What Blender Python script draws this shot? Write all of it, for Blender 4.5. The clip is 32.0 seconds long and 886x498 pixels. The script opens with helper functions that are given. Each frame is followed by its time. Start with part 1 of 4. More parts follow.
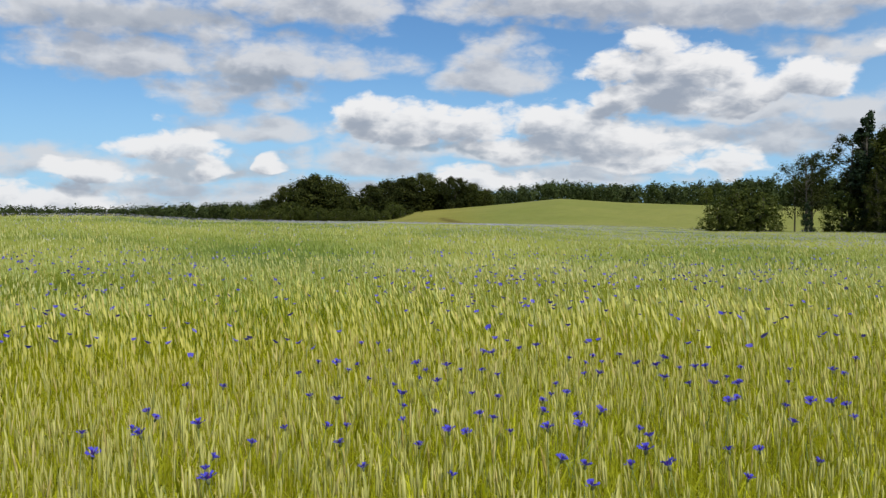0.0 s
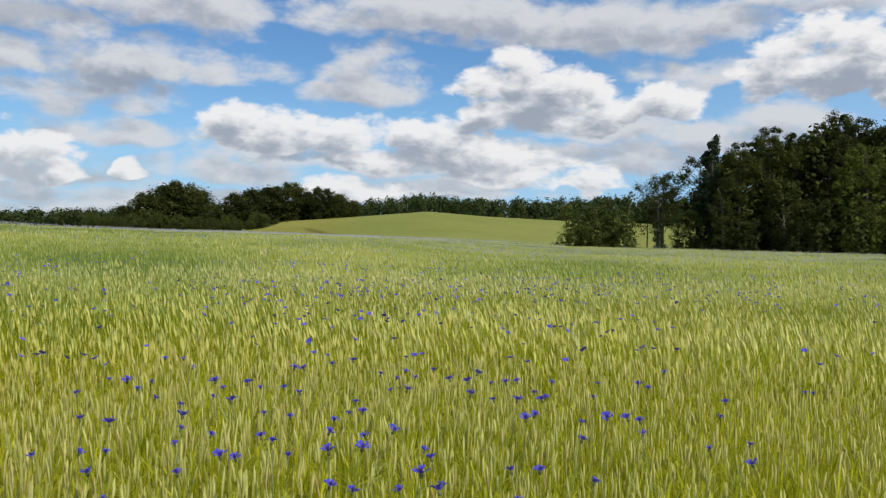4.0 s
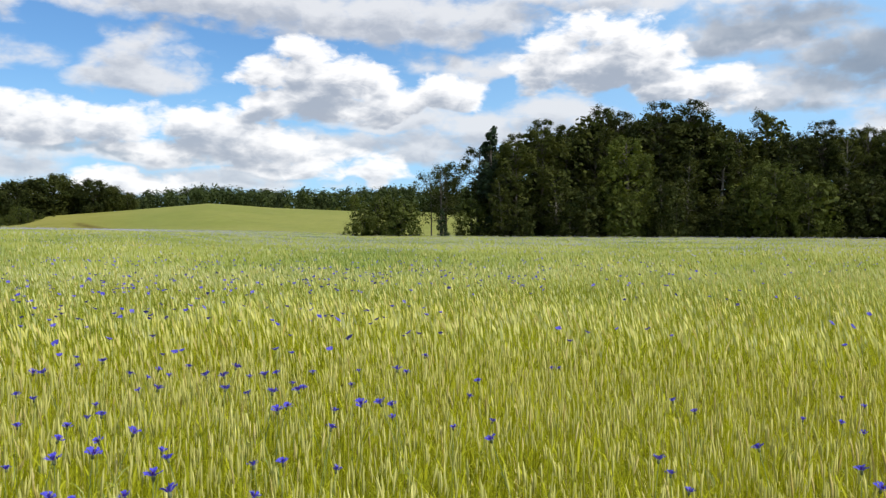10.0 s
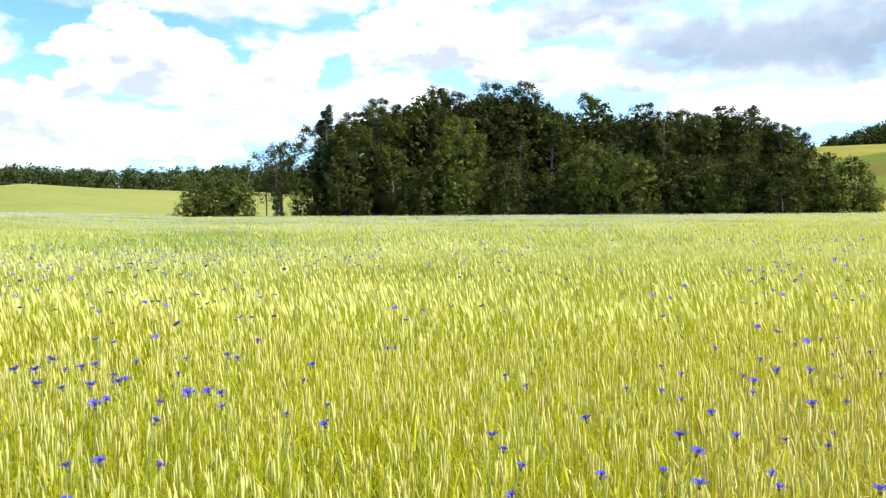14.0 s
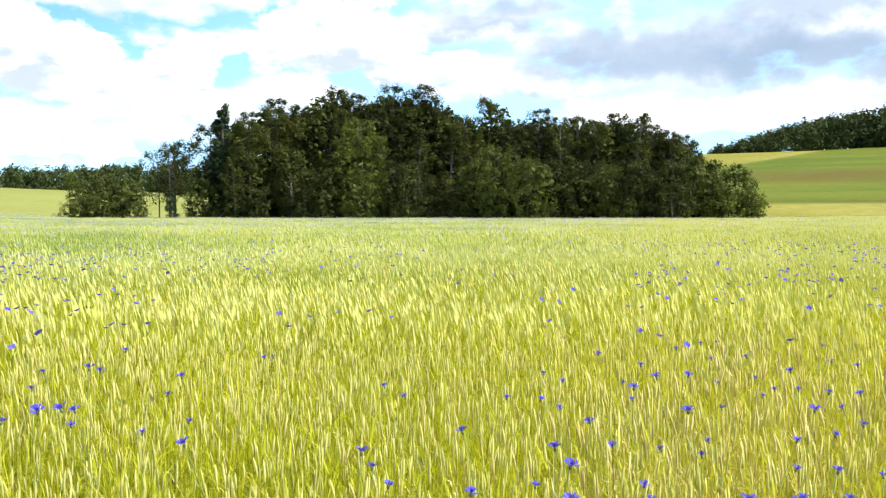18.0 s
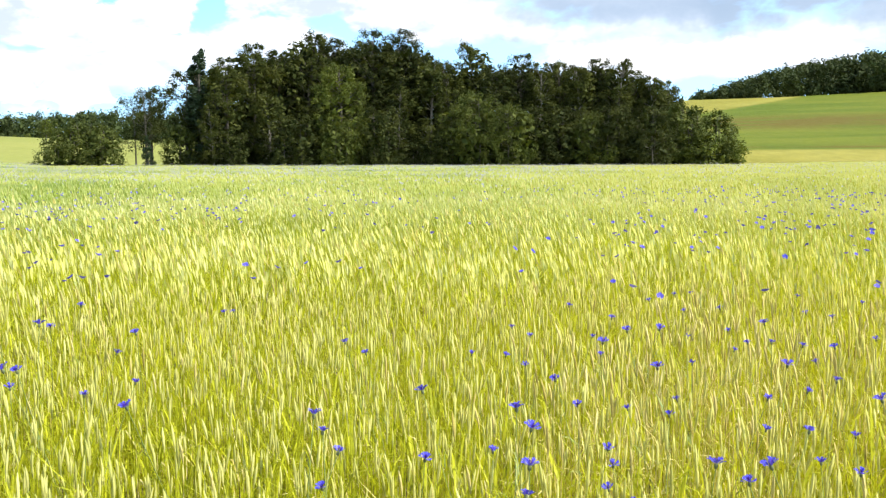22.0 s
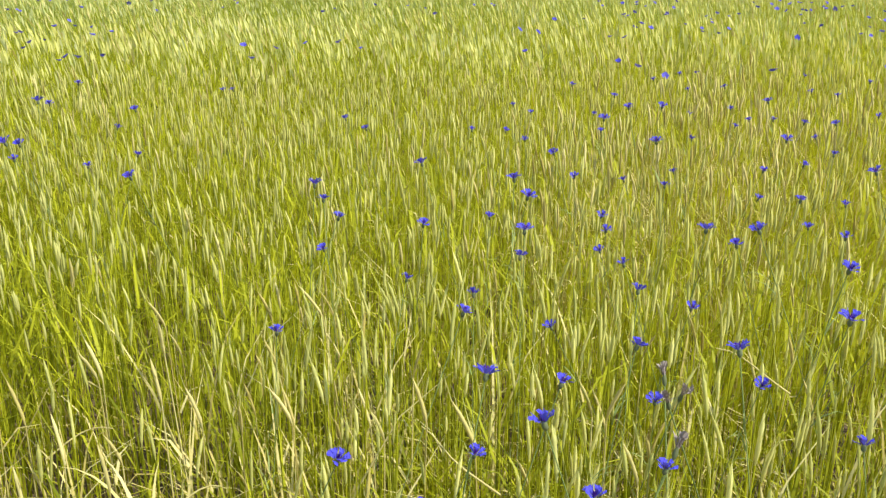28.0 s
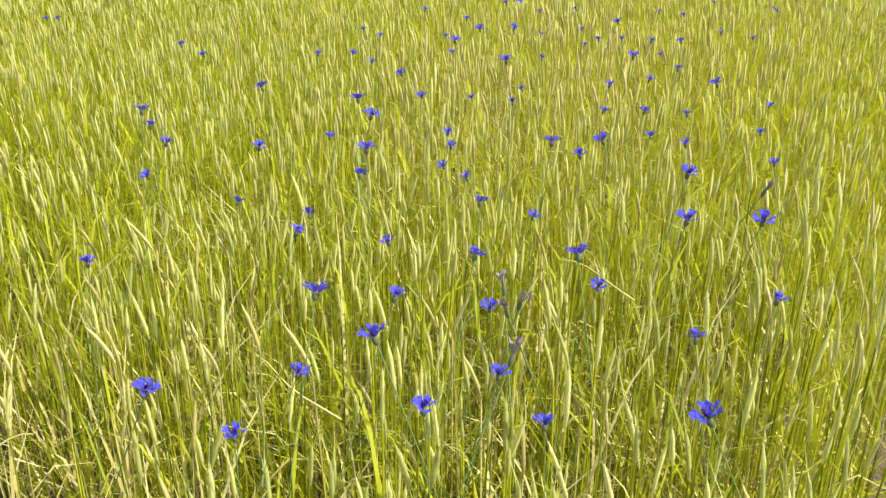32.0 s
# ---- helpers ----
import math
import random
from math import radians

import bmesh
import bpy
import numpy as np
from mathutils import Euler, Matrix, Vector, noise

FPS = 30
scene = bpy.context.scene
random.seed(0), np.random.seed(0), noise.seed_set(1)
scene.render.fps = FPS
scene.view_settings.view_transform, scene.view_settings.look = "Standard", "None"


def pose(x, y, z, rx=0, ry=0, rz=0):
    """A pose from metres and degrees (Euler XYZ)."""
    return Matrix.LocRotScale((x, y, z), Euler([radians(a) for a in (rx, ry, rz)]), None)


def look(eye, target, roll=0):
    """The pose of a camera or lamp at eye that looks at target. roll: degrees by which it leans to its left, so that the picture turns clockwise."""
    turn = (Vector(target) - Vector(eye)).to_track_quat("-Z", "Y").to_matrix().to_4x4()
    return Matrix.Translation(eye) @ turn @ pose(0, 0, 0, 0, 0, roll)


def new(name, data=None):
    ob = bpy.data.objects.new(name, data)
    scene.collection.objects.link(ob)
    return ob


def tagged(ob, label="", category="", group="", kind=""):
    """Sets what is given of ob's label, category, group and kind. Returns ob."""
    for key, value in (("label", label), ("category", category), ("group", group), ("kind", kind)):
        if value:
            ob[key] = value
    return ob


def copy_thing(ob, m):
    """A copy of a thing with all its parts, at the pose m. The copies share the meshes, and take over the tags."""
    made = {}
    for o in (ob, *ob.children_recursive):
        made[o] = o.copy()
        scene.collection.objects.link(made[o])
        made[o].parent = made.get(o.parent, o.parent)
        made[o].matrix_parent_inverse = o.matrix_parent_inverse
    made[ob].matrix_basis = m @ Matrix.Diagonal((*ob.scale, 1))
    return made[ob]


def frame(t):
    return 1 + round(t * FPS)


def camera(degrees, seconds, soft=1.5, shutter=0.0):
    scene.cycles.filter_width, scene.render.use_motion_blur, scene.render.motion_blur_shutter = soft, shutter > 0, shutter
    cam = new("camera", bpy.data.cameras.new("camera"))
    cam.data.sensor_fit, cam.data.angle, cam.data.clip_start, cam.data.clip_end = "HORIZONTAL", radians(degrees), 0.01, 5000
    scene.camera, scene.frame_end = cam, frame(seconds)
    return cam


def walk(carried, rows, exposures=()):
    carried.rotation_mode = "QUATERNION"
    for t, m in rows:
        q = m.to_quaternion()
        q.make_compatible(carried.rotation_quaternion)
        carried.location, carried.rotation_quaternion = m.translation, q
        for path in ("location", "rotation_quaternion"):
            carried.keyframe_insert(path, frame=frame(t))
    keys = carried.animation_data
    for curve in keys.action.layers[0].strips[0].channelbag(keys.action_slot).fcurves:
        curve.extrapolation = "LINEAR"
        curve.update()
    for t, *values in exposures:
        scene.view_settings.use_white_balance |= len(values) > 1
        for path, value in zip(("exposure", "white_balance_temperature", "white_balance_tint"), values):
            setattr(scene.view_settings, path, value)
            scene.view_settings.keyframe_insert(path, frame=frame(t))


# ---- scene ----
cam = camera(53.62, 32.0, 1.35, shutter=0.25)


def row(t, x, y, z, az, pitch, roll):
    """A camera row: place, azimuth from +y to the right, pitch and roll in degrees."""
    a, p = radians(az), radians(pitch)
    return t, look((x, y, z), (x + math.sin(a) * math.cos(p), y + math.cos(a) * math.cos(p), z + math.sin(p)), roll)


walk(cam, [
    row(0, -0.266, -0.517, 1.586, -41.22, -1.64, 0.10),
    row(0.5, -0.263, -0.498, 1.590, -39.90, -1.64, 0.16),
    row(1, -0.259, -0.469, 1.593, -39.19, -1.53, 0.42),
    row(1.5, -0.255, -0.438, 1.595, -38.30, -1.28, 0.66),
    row(2, -0.250, -0.414, 1.595, -37.10, -1.31, 0.79),
    row(2.5, -0.246, -0.399, 1.596, -34.90, -0.99, 0.76),
    row(4.5, -0.144, -0.218, 1.577, -30.59, -0.78, 1.25),
    row(5, -0.137, -0.216, 1.577, -27.68, -0.77, 0.97),
    row(5.5, -0.130, -0.215, 1.577, -27.32, -0.86, 0.79),
    row(6, -0.123, -0.218, 1.579, -26.62, -0.82, 0.55),
    row(6.5, -0.111, -0.224, 1.582, -26.16, -0.97, 0.46),
    row(7, -0.095, -0.227, 1.586, -25.36, -0.93, 0.27),
    row(7.5, -0.079, -0.225, 1.588, -24.41, -0.88, 0.26),
    row(8, -0.068, -0.218, 1.587, -23.35, -1.09, -0.05),
    row(8.5, -0.064, -0.210, 1.586, -22.66, -1.21, -0.11),
    row(9, -0.065, -0.199, 1.583, -21.01, -1.44, -0.40),
    row(9.5, -0.065, -0.183, 1.578, -19.80, -1.41, -0.30),
    row(10, -0.061, -0.162, 1.573, -18.80, -1.28, -0.03),
    row(10.5, -0.052, -0.136, 1.567, -17.37, -1.38, 0.14),
    row(11, -0.038, -0.109, 1.561, -15.43, -1.57, -0.10),
    row(11.5, -0.026, -0.086, 1.556, -13.71, -2.08, -0.12),
    row(12, -0.020, -0.075, 1.555, -12.57, -2.24, -0.20),
    row(12.5, -0.024, -0.080, 1.558, -10.84, -2.61, -0.34),
    row(13, -0.035, -0.092, 1.565, -10.51, -2.51, -0.46),
    row(13.5, -0.048, -0.103, 1.571, -9.32, -2.59, -0.46),
    row(14, -0.058, -0.108, 1.575, -8.23, -2.69, -0.52),
    row(14.5, -0.063, -0.108, 1.577, -7.68, -2.64, -0.36),
    row(16.5, -0.013, -0.016, 1.585, -3.77, -2.71, -0.33),
    row(17, -0.007, -0.011, 1.583, -3.59, -2.42, -0.11),
    row(17.5, -0.001, -0.002, 1.580, -2.95, -2.40, -0.06),
    row(18, 0.007, 0.009, 1.576, -1.72, -2.55, -0.09),
    row(18.5, 0.014, 0.023, 1.573, -1.46, -2.45, -0.07),
    row(19, 0.020, 0.037, 1.570, -0.49, -2.29, -0.09),
    row(19.5, 0.026, 0.050, 1.566, -0.36, -2.22, -0.13),
    row(20, 0.030, 0.063, 1.562, -0.02, -2.28, 0.00),
    row(20.5, 0.037, 0.078, 1.560, 0.10, -2.68, -0.11),
    row(21, 0.046, 0.099, 1.564, -0.07, -3.43, -0.21),
    row(21.5, 0.057, 0.122, 1.572, -0.14, -4.46, -0.32),
    row(22, 0.064, 0.137, 1.580, -0.50, -6.00, -0.22),
    row(22.5, 0.065, 0.135, 1.585, -0.89, -6.21, -0.03),
    row(23, 0.059, 0.107, 1.588, -0.98, -7.44, 0.13),
    row(23.5, 0.056, 0.113, 1.579, -1.39, -8.64, -0.13),
    row(24, 0.058, 0.127, 1.571, -1.54, -9.81, 0.01),
    row(24.5, 0.058, 0.136, 1.564, -1.48, -10.75, 0.31),
    row(26.5, 0.055, 0.140, 1.537, -1.21, -14.83, 0.44),
    row(27, 0.044, 0.126, 1.533, -0.22, -16.42, 0.54),
    row(27.5, 0.066, 0.118, 1.539, -0.70, -18.01, 0.03),
    row(28, 0.078, 0.120, 1.535, -0.85, -19.59, -0.17),
    row(28.5, 0.067, 0.123, 1.518, 0.41, -19.61, 0.36),
    row(29, 0.101, 0.146, 1.501, 1.12, -19.72, 0.05),
    row(29.5, 0.094, 0.159, 1.486, 2.08, -19.87, 0.52),
    row(30, 0.101, 0.150, 1.501, 3.04, -20.72, 0.24),
    row(30.5, 0.121, 0.150, 1.497, 3.63, -21.80, -0.18),
    row(31, 0.137, 0.170, 1.477, 4.04, -22.13, -0.27),
    row(31.5, 0.140, 0.178, 1.465, 5.84, -22.75, -0.09),
    row(32, 0.145, 0.170, 1.468, 7.81, -23.29, 0.33),
], [(0, -0.25), (5, -0.26), (8, -0.25), (9.5, 0.0), (11, 0.15), (13, 0.85), (17, 0.97), (24, 1.03), (27, 0.55), (32, 0.75)])


# Places of the cornflowers that stand apart near the path.
STAND_A = [(0.34, 0.86), (0.04, 0.91), (0.23, 0.93), (0.52, 0.88), (0.10, 1.00), (0.32, 0.99), (-0.06, 1.00), (0.19, 1.07), (0.33, 1.10), (0.57, 1.04), (0.22, 1.17), (0.12, 1.19), (0.48, 1.15), (0.70, 1.10), (0.34, 1.27), (0.49, 1.27), (0.23, 1.38), (-0.20, 1.36), (0.09, 1.42), (0.68, 1.35), (0.46, 1.43), (0.11, 1.52), (0.39, 1.51), (0.82, 1.38), (-0.01, 1.59), (0.39, 1.64), (0.20, 1.67), (0.78, 1.59), (0.36, 1.73), (-0.18, 1.74), (0.62, 1.72), (0.22, 1.83), (0.96, 1.62), (0.39, 1.85), (0.01, 1.88), (0.69, 1.80), (0.15, 1.89), (0.84, 1.75), (-0.17, 1.89), (0.60, 1.86), (0.79, 1.81), (0.40, 1.97), (-1.34, 1.24), (0.24, 2.02), (1.02, 1.80), (-1.10, 1.56), (-0.22, 2.02), (-1.27, 1.49)]
STAND_B = [(0.76, 2.03), (-1.35, 1.44), (0.86, 2.04), (0.22, 2.17), (0.95, 2.01), (-1.02, 1.82), (-1.46, 1.40), (-0.26, 2.15), (-1.66, 1.11), (0.59, 2.20), (-1.54, 1.41), (-1.39, 1.59), (0.50, 2.25), (0.38, 2.28), (-1.18, 1.84), (-2.03, 0.66), (1.17, 2.06), (-1.87, 1.01), (-1.26, 1.83), (-0.72, 2.20), (0.64, 2.32), (0.85, 2.27), (-1.45, 1.73), (-0.01, 2.40), (-2.12, 0.71), (-1.90, 1.25), (0.35, 2.49), (1.14, 2.28), (-1.53, 1.81), (-0.87, 2.31), (-1.87, 1.42), (-1.68, 1.72), (-2.25, 0.82), (1.01, 2.42), (-2.09, 1.13), (-1.76, 1.67), (-1.84, 1.59), (-2.23, 0.93), (-1.22, 2.20), (0.65, 2.58), (0.28, 2.63), (-0.79, 2.45), (1.10, 2.45), (-1.98, 1.47), (-1.09, 2.37), (-1.76, 1.84), (-1.93, 1.62), (-2.51, 0.62)]
STAND_C = [(0.23, 2.74), (-2.23, 1.20), (-1.87, 1.80), (1.04, 2.64), (-2.25, 1.30), (0.79, 2.73), (-2.03, 1.68), (-2.56, 0.79), (-2.36, 1.15), (-2.13, 1.57), (-0.20, 2.82), (-1.79, 2.02), (-2.20, 1.50), (0.13, 2.87), (-2.69, 0.68), (-1.49, 2.36), (0.54, 2.87), (-1.34, 2.47), (-1.17, 2.57), (-1.22, 2.59), (1.17, 2.75), (-1.98, 1.96), (-1.49, 2.42), (-2.59, 1.00), (0.95, 2.84), (-2.70, 0.84), (-0.28, 2.95), (-1.30, 2.60), (-0.97, 2.79), (-2.32, 1.62), (-1.98, 2.11), (0.57, 3.01), (0.33, 3.04), (-2.18, 1.97), (-2.79, 0.97), (-2.39, 1.69), (0.55, 3.11), (1.05, 3.01), (1.30, 2.92), (0.67, 3.11), (-2.08, 2.16), (0.87, 3.08), (1.22, 2.98), (-2.56, 1.54), (-2.30, 1.97), (1.14, 3.04), (-2.90, 1.01), (-1.67, 2.64)]
STAND_D = [(-2.12, 2.25), (1.45, 2.96), (-1.75, 2.61), (-1.61, 2.73), (1.55, 2.93), (0.29, 3.32), (-2.71, 1.54), (0.82, 3.27), (1.06, 3.25), (-2.61, 1.87), (-1.05, 3.18), (-1.90, 2.69), (-1.67, 2.88), (-1.51, 2.98), (0.67, 3.40), (-2.56, 2.07), (-2.18, 2.55), (-1.74, 2.92), (-2.45, 2.32), (1.23, 3.36), (-2.65, 2.06), (-2.77, 1.89), (-3.07, 1.42), (-2.19, 2.67), (-2.58, 2.24), (-1.38, 3.24), (-2.55, 2.34), (-1.43, 3.26), (0.98, 3.54), (-0.82, 3.51), (-3.20, 1.35), (-1.91, 3.00), (-2.72, 2.18), (1.50, 3.40), (-3.00, 1.73), (-2.05, 2.92), (-1.60, 3.25), (-0.80, 3.58), (1.13, 3.57), (-2.70, 2.29), (-1.99, 3.01), (1.44, 3.50), (-1.91, 3.10), (-2.81, 2.22), (-2.97, 1.97), (-1.80, 3.21), (0.56, 3.77), (-2.17, 2.97)]
STAND_E = [(-2.35, 2.82), (0.89, 3.75), (-2.42, 2.80), (-2.13, 3.13), (-2.34, 2.95), (-2.38, 2.93), (-2.29, 3.02), (-3.12, 2.04), (-3.11, 2.16), (1.75, 3.70), (-1.48, 3.74), (-2.81, 2.75), (-3.29, 2.08), (1.06, 4.01), (-2.76, 2.89), (-2.89, 2.77), (1.59, 3.97), (-3.27, 2.51), (2.06, 3.90), (-2.83, 3.13), (-3.41, 2.58), (-3.46, 2.51)]

# ---- light ----
SUN_AZ, SUN_EL = 112.0, 50.0
sun = new("sun", bpy.data.lights.new("sun", "SUN"))
sun.data.energy, sun.data.angle, sun.data.color = 4.2, radians(0.53), (1.0, 0.955, 0.88)
sun.matrix_world = look((math.sin(radians(SUN_AZ)) * 50, math.cos(radians(SUN_AZ)) * 50, 60), (0, 0, 0))
sun.rotation_euler = (radians(90 - SUN_EL), 0, radians(180 - SUN_AZ))


class Graph:
    """Short hand for building node trees."""

    def __init__(self, tree):
        self.tree = tree

    def add(self, kind, **values):
        n = self.tree.nodes.new(kind)
        for key, value in values.items():
            n.inputs[key].default_value = value
        return n

    def link(self, a, b):
        self.tree.links.new(a, b)

    def put(self, socket, v):
        if isinstance(v, bpy.types.NodeSocket):
            self.link(v, socket)
        else:
            socket.default_value = v

    def math(self, op, a, b=0.0, c=0.0, clamp=False):
        n = self.tree.nodes.new("ShaderNodeMath")
        n.operation, n.use_clamp = op, clamp
        for i, v in enumerate((a, b, c)):
            self.put(n.inputs[i], v)
        return n.outputs[0]

    def vec(self, op, a, b=(0, 0, 0)):
        n = self.tree.nodes.new("ShaderNodeVectorMath")
        n.operation = op
        self.put(n.inputs[0], a)
        self.put(n.inputs[1], b)
        return n.outputs["Value"] if op in ("DOT_PRODUCT", "LENGTH") else n.outputs["Vector"]

    def step(self, v, lo, hi):
        n = self.tree.nodes.new("ShaderNodeMapRange")
        n.interpolation_type = "SMOOTHSTEP"
        self.put(n.inputs["Value"], v)
        n.inputs["From Min"].default_value, n.inputs["From Max"].default_value = lo, hi
        return n.outputs["Result"]

    def mix(self, f, a, b):
        n = self.tree.nodes.new("ShaderNodeMix")
        n.data_type = "RGBA"
        self.put(n.inputs["Factor"], f)
        for socket, v in ((n.inputs[6], a), (n.inputs[7], b)):
            self.put(socket, v if isinstance(v, bpy.types.NodeSocket) else (*v[:3], 1.0))
        return n.outputs[2]

    def noise(self, v, scale, detail=3.0, rough=0.55, dims="3D"):
        n = self.tree.nodes.new("ShaderNodeTexNoise")
        n.noise_dimensions = dims
        if v is not None:
            self.link(v, n.inputs["Vector"])
        n.inputs["Scale"].default_value, n.inputs["Detail"].default_value, n.inputs["Roughness"].default_value = scale, detail, rough
        return n


# Clouds of the sky: azimuth, elevation, half width, half height (degrees), weight. First the bright heaps in front.
HEAPS = [(-27.2, 9.3, 5.4, 2.6, 1.35), (-23.0, 8.3, 2.8, 1.1, 1.1), (-19.1, 8.7, 3.8, 1.2, 1.15), (-42.5, 6.5, 6.5, 1.3, 1.1),
    (-33.8, 6.2, 6.5, 1.9, 1.15), (-46.3, 7.1, 2.4, 1.0, 1.2), (-58.3, 5.1, 3.4, 1.2, 1.0), (-55.5, 3.9, 1.8, 0.9, 1.0),
    (-63.3, 3.1, 3.2, 0.8, 1.0), (-51.2, 3.8, 0.8, 0.7, 1.2), (-29.0, 4.1, 3.8, 0.8, 1.0), (-24.2, 3.9, 3.0, 0.8, 1.0),
    (-38.7, 3.0, 3.6, 0.7, 1.0), (-66.1, 1.6, 4.0, 0.8, 1.0), (-8.2, 10.9, 5.6, 2.5, 1.35), (-3.4, 9.2, 3.8, 1.5, 1.1), (14.5, 6.0, 5.5, 0.9, 1.0)]
VEILS_WEST = [(-62.0, 10.2, 5.4, 1.5, 1.1), (-51.5, 10.4, 7.2, 1.6, 1.1), (-54.7, 8.6, 4.2, 1.5, 0.9), (-61.7, 12.7, 8.6, 1.4, 1.0),
    (-49.3, 14.2, 6.0, 1.6, 1.2), (-37.7, 10.2, 3.4, 1.9, 1.1), (-33.0, 14.4, 9.0, 1.6, 1.2), (-24.0, 13.6, 8.5, 1.7, 1.2),
    (-38.7, 4.9, 6.5, 1.0, 1.0), (-21.2, 5.5, 6.0, 1.2, 1.0), (-27.5, 5.4, 3.5, 1.1, 1.0), (-46.0, 4.2, 5.0, 0.9, 0.9), (-16.0, 6.6, 4.0, 1.2, 1.0),
    (-33.0, 3.2, 6.0, 0.8, 0.9), (-46.0, 2.4, 6.0, 0.7, 0.8), (-53.5, 6.0, 5.0, 0.9, 0.9), (-66.0, 3.8, 7.0, 1.0, 0.9), (-52.0, 1.6, 9.0, 0.9, 0.9), (-64.0, 1.2, 7.0, 0.8, 0.9), (-60.0, 2.3, 5.0, 0.6, 0.9), (-43.0, 5.3, 5.0, 0.9, 0.9)]
VEILS_EAST = [(-33.5, 4.7, 5.0, 0.8, 0.9), (-57.0, 3.6, 6.0, 0.9, 0.9), (-17.0, 10.6, 4.0, 0.9, 0.8), (-10.0, 5.0, 8.0, 1.4, 1.1), (0.8, 12.2, 5.0, 1.5, 1.1),
    (3.0, 8.9, 4.5, 1.6, 1.1), (7.5, 10.6, 5.6, 1.7, 1.1), (13.6, 9.6, 8.2, 2.3, 1.3), (21.3, 11.4, 8.0, 2.4, 1.2), (12.6, 6.2, 7.0, 1.5, 1.1),
    (20.0, 7.0, 6.0, 1.6, 1.0), (-9.5, 14.6, 6.5, 1.3, 1.1), (4.0, 14.8, 5.5, 1.4, 1.1), (-12.0, 7.0, 4.0, 1.3, 1.0), (27.0, 8.6, 5.0, 2.2, 1.1),
    (-16.0, 13.4, 4.0, 1.2, 1.0), (-22.0, 7.2, 5.5, 0.8, 0.9)]


def cloud_group(clouds, all_round):
    """Node group: sky position (azimuth, elevation) to cloud thickness."""
    tree = bpy.data.node_groups.new("cloud_thickness", "ShaderNodeTree")
    tree.interface.new_socket("Position", in_out="INPUT", socket_type="NodeSocketVector")
    tree.interface.new_socket("Thickness", in_out="OUTPUT", socket_type="NodeSocketFloat")
    g = Graph(tree)
    pin, pout = g.add("NodeGroupInput"), g.add("NodeGroupOutput")
    p = pin.outputs[0]
    q = g.vec("MULTIPLY", p, (0.16, 0.34, 1.0))
    warp = g.vec("SUBTRACT", g.noise(q, 1.1, 2.0, 0.5, "2D").outputs["Color"], (0.5, 0.5, 0.5))
    w = g.vec("ADD", p, g.vec("MULTIPLY", warp, (5.0, 2.4, 0.0)))
    best = None
    for a, e, hw, hh, amp in clouds:
        d = g.vec("MULTIPLY", g.vec("SUBTRACT", w, (a, e - 0.40 * hh, 0)), (0.92 / hw, 0.72 / hh, 0))
        d = g.vec("MAXIMUM", d, g.vec("MULTIPLY", d, (1.0, -2.0, 1.0)))
        one = g.math("MULTIPLY_ADD", g.vec("DOT_PRODUCT", d, d), -amp, amp)
        best = one if best is None else g.math("MAXIMUM", best, one)
    # scattered clouds overhead and all round, outside the part of the sky that is drawn above
    sep = g.add("ShaderNodeSeparateXYZ")
    g.link(p, sep.inputs[0])
    up = g.math("MAXIMUM", g.step(sep.outputs[1], 13.5, 17.0), g.step(g.math("ABSOLUTE", g.math("ADD", sep.outputs[0], 20.0)), 46.0, 56.0))
    big = g.math("MULTIPLY_ADD", g.noise(g.vec("MULTIPLY", p, (0.06, 0.12, 1.0)), 1.0, 2.0, 0.5, "2D").outputs["Fac"], 6.0, -2.9)
    rest = g.math("ADD", g.math("MULTIPLY", big, up), g.math("MULTIPLY_ADD", up, 3.0, -3.0))
    if all_round:
        best = g.math("MAXIMUM", best, rest)
    best = g.math("MAXIMUM", best, -1.2)
    fine = g.noise(g.vec("ADD", q, (7.3, 2.1, 0)), 2.4, 5.0, 0.52, "2D").outputs["Fac"]
    puffs = g.add("ShaderNodeTexVoronoi", Scale=1.0, Detail=3.0, Roughness=0.55)
    puffs.voronoi_dimensions, puffs.feature, puffs.normalize = "2D", "F1", True
    bent = g.vec("ADD", g.vec("MULTIPLY", p, (0.42, 0.66, 0.0)), g.vec("MULTIPLY", g.noise(q, 3.0, 2.0, 0.5, "2D").outputs["Color"], (0.9, 0.9, 0.0)))
    g.link(bent, puffs.inputs["Vector"])
    lumps = g.math("MULTIPLY_ADD", puffs.outputs["Distance"], -1.7, 0.62)
    g.link(g.math("ADD", g.math("ADD", best, lumps), g.math("MULTIPLY_ADD", fine, 1.9, -1.0)), pout.inputs[0])
    return tree


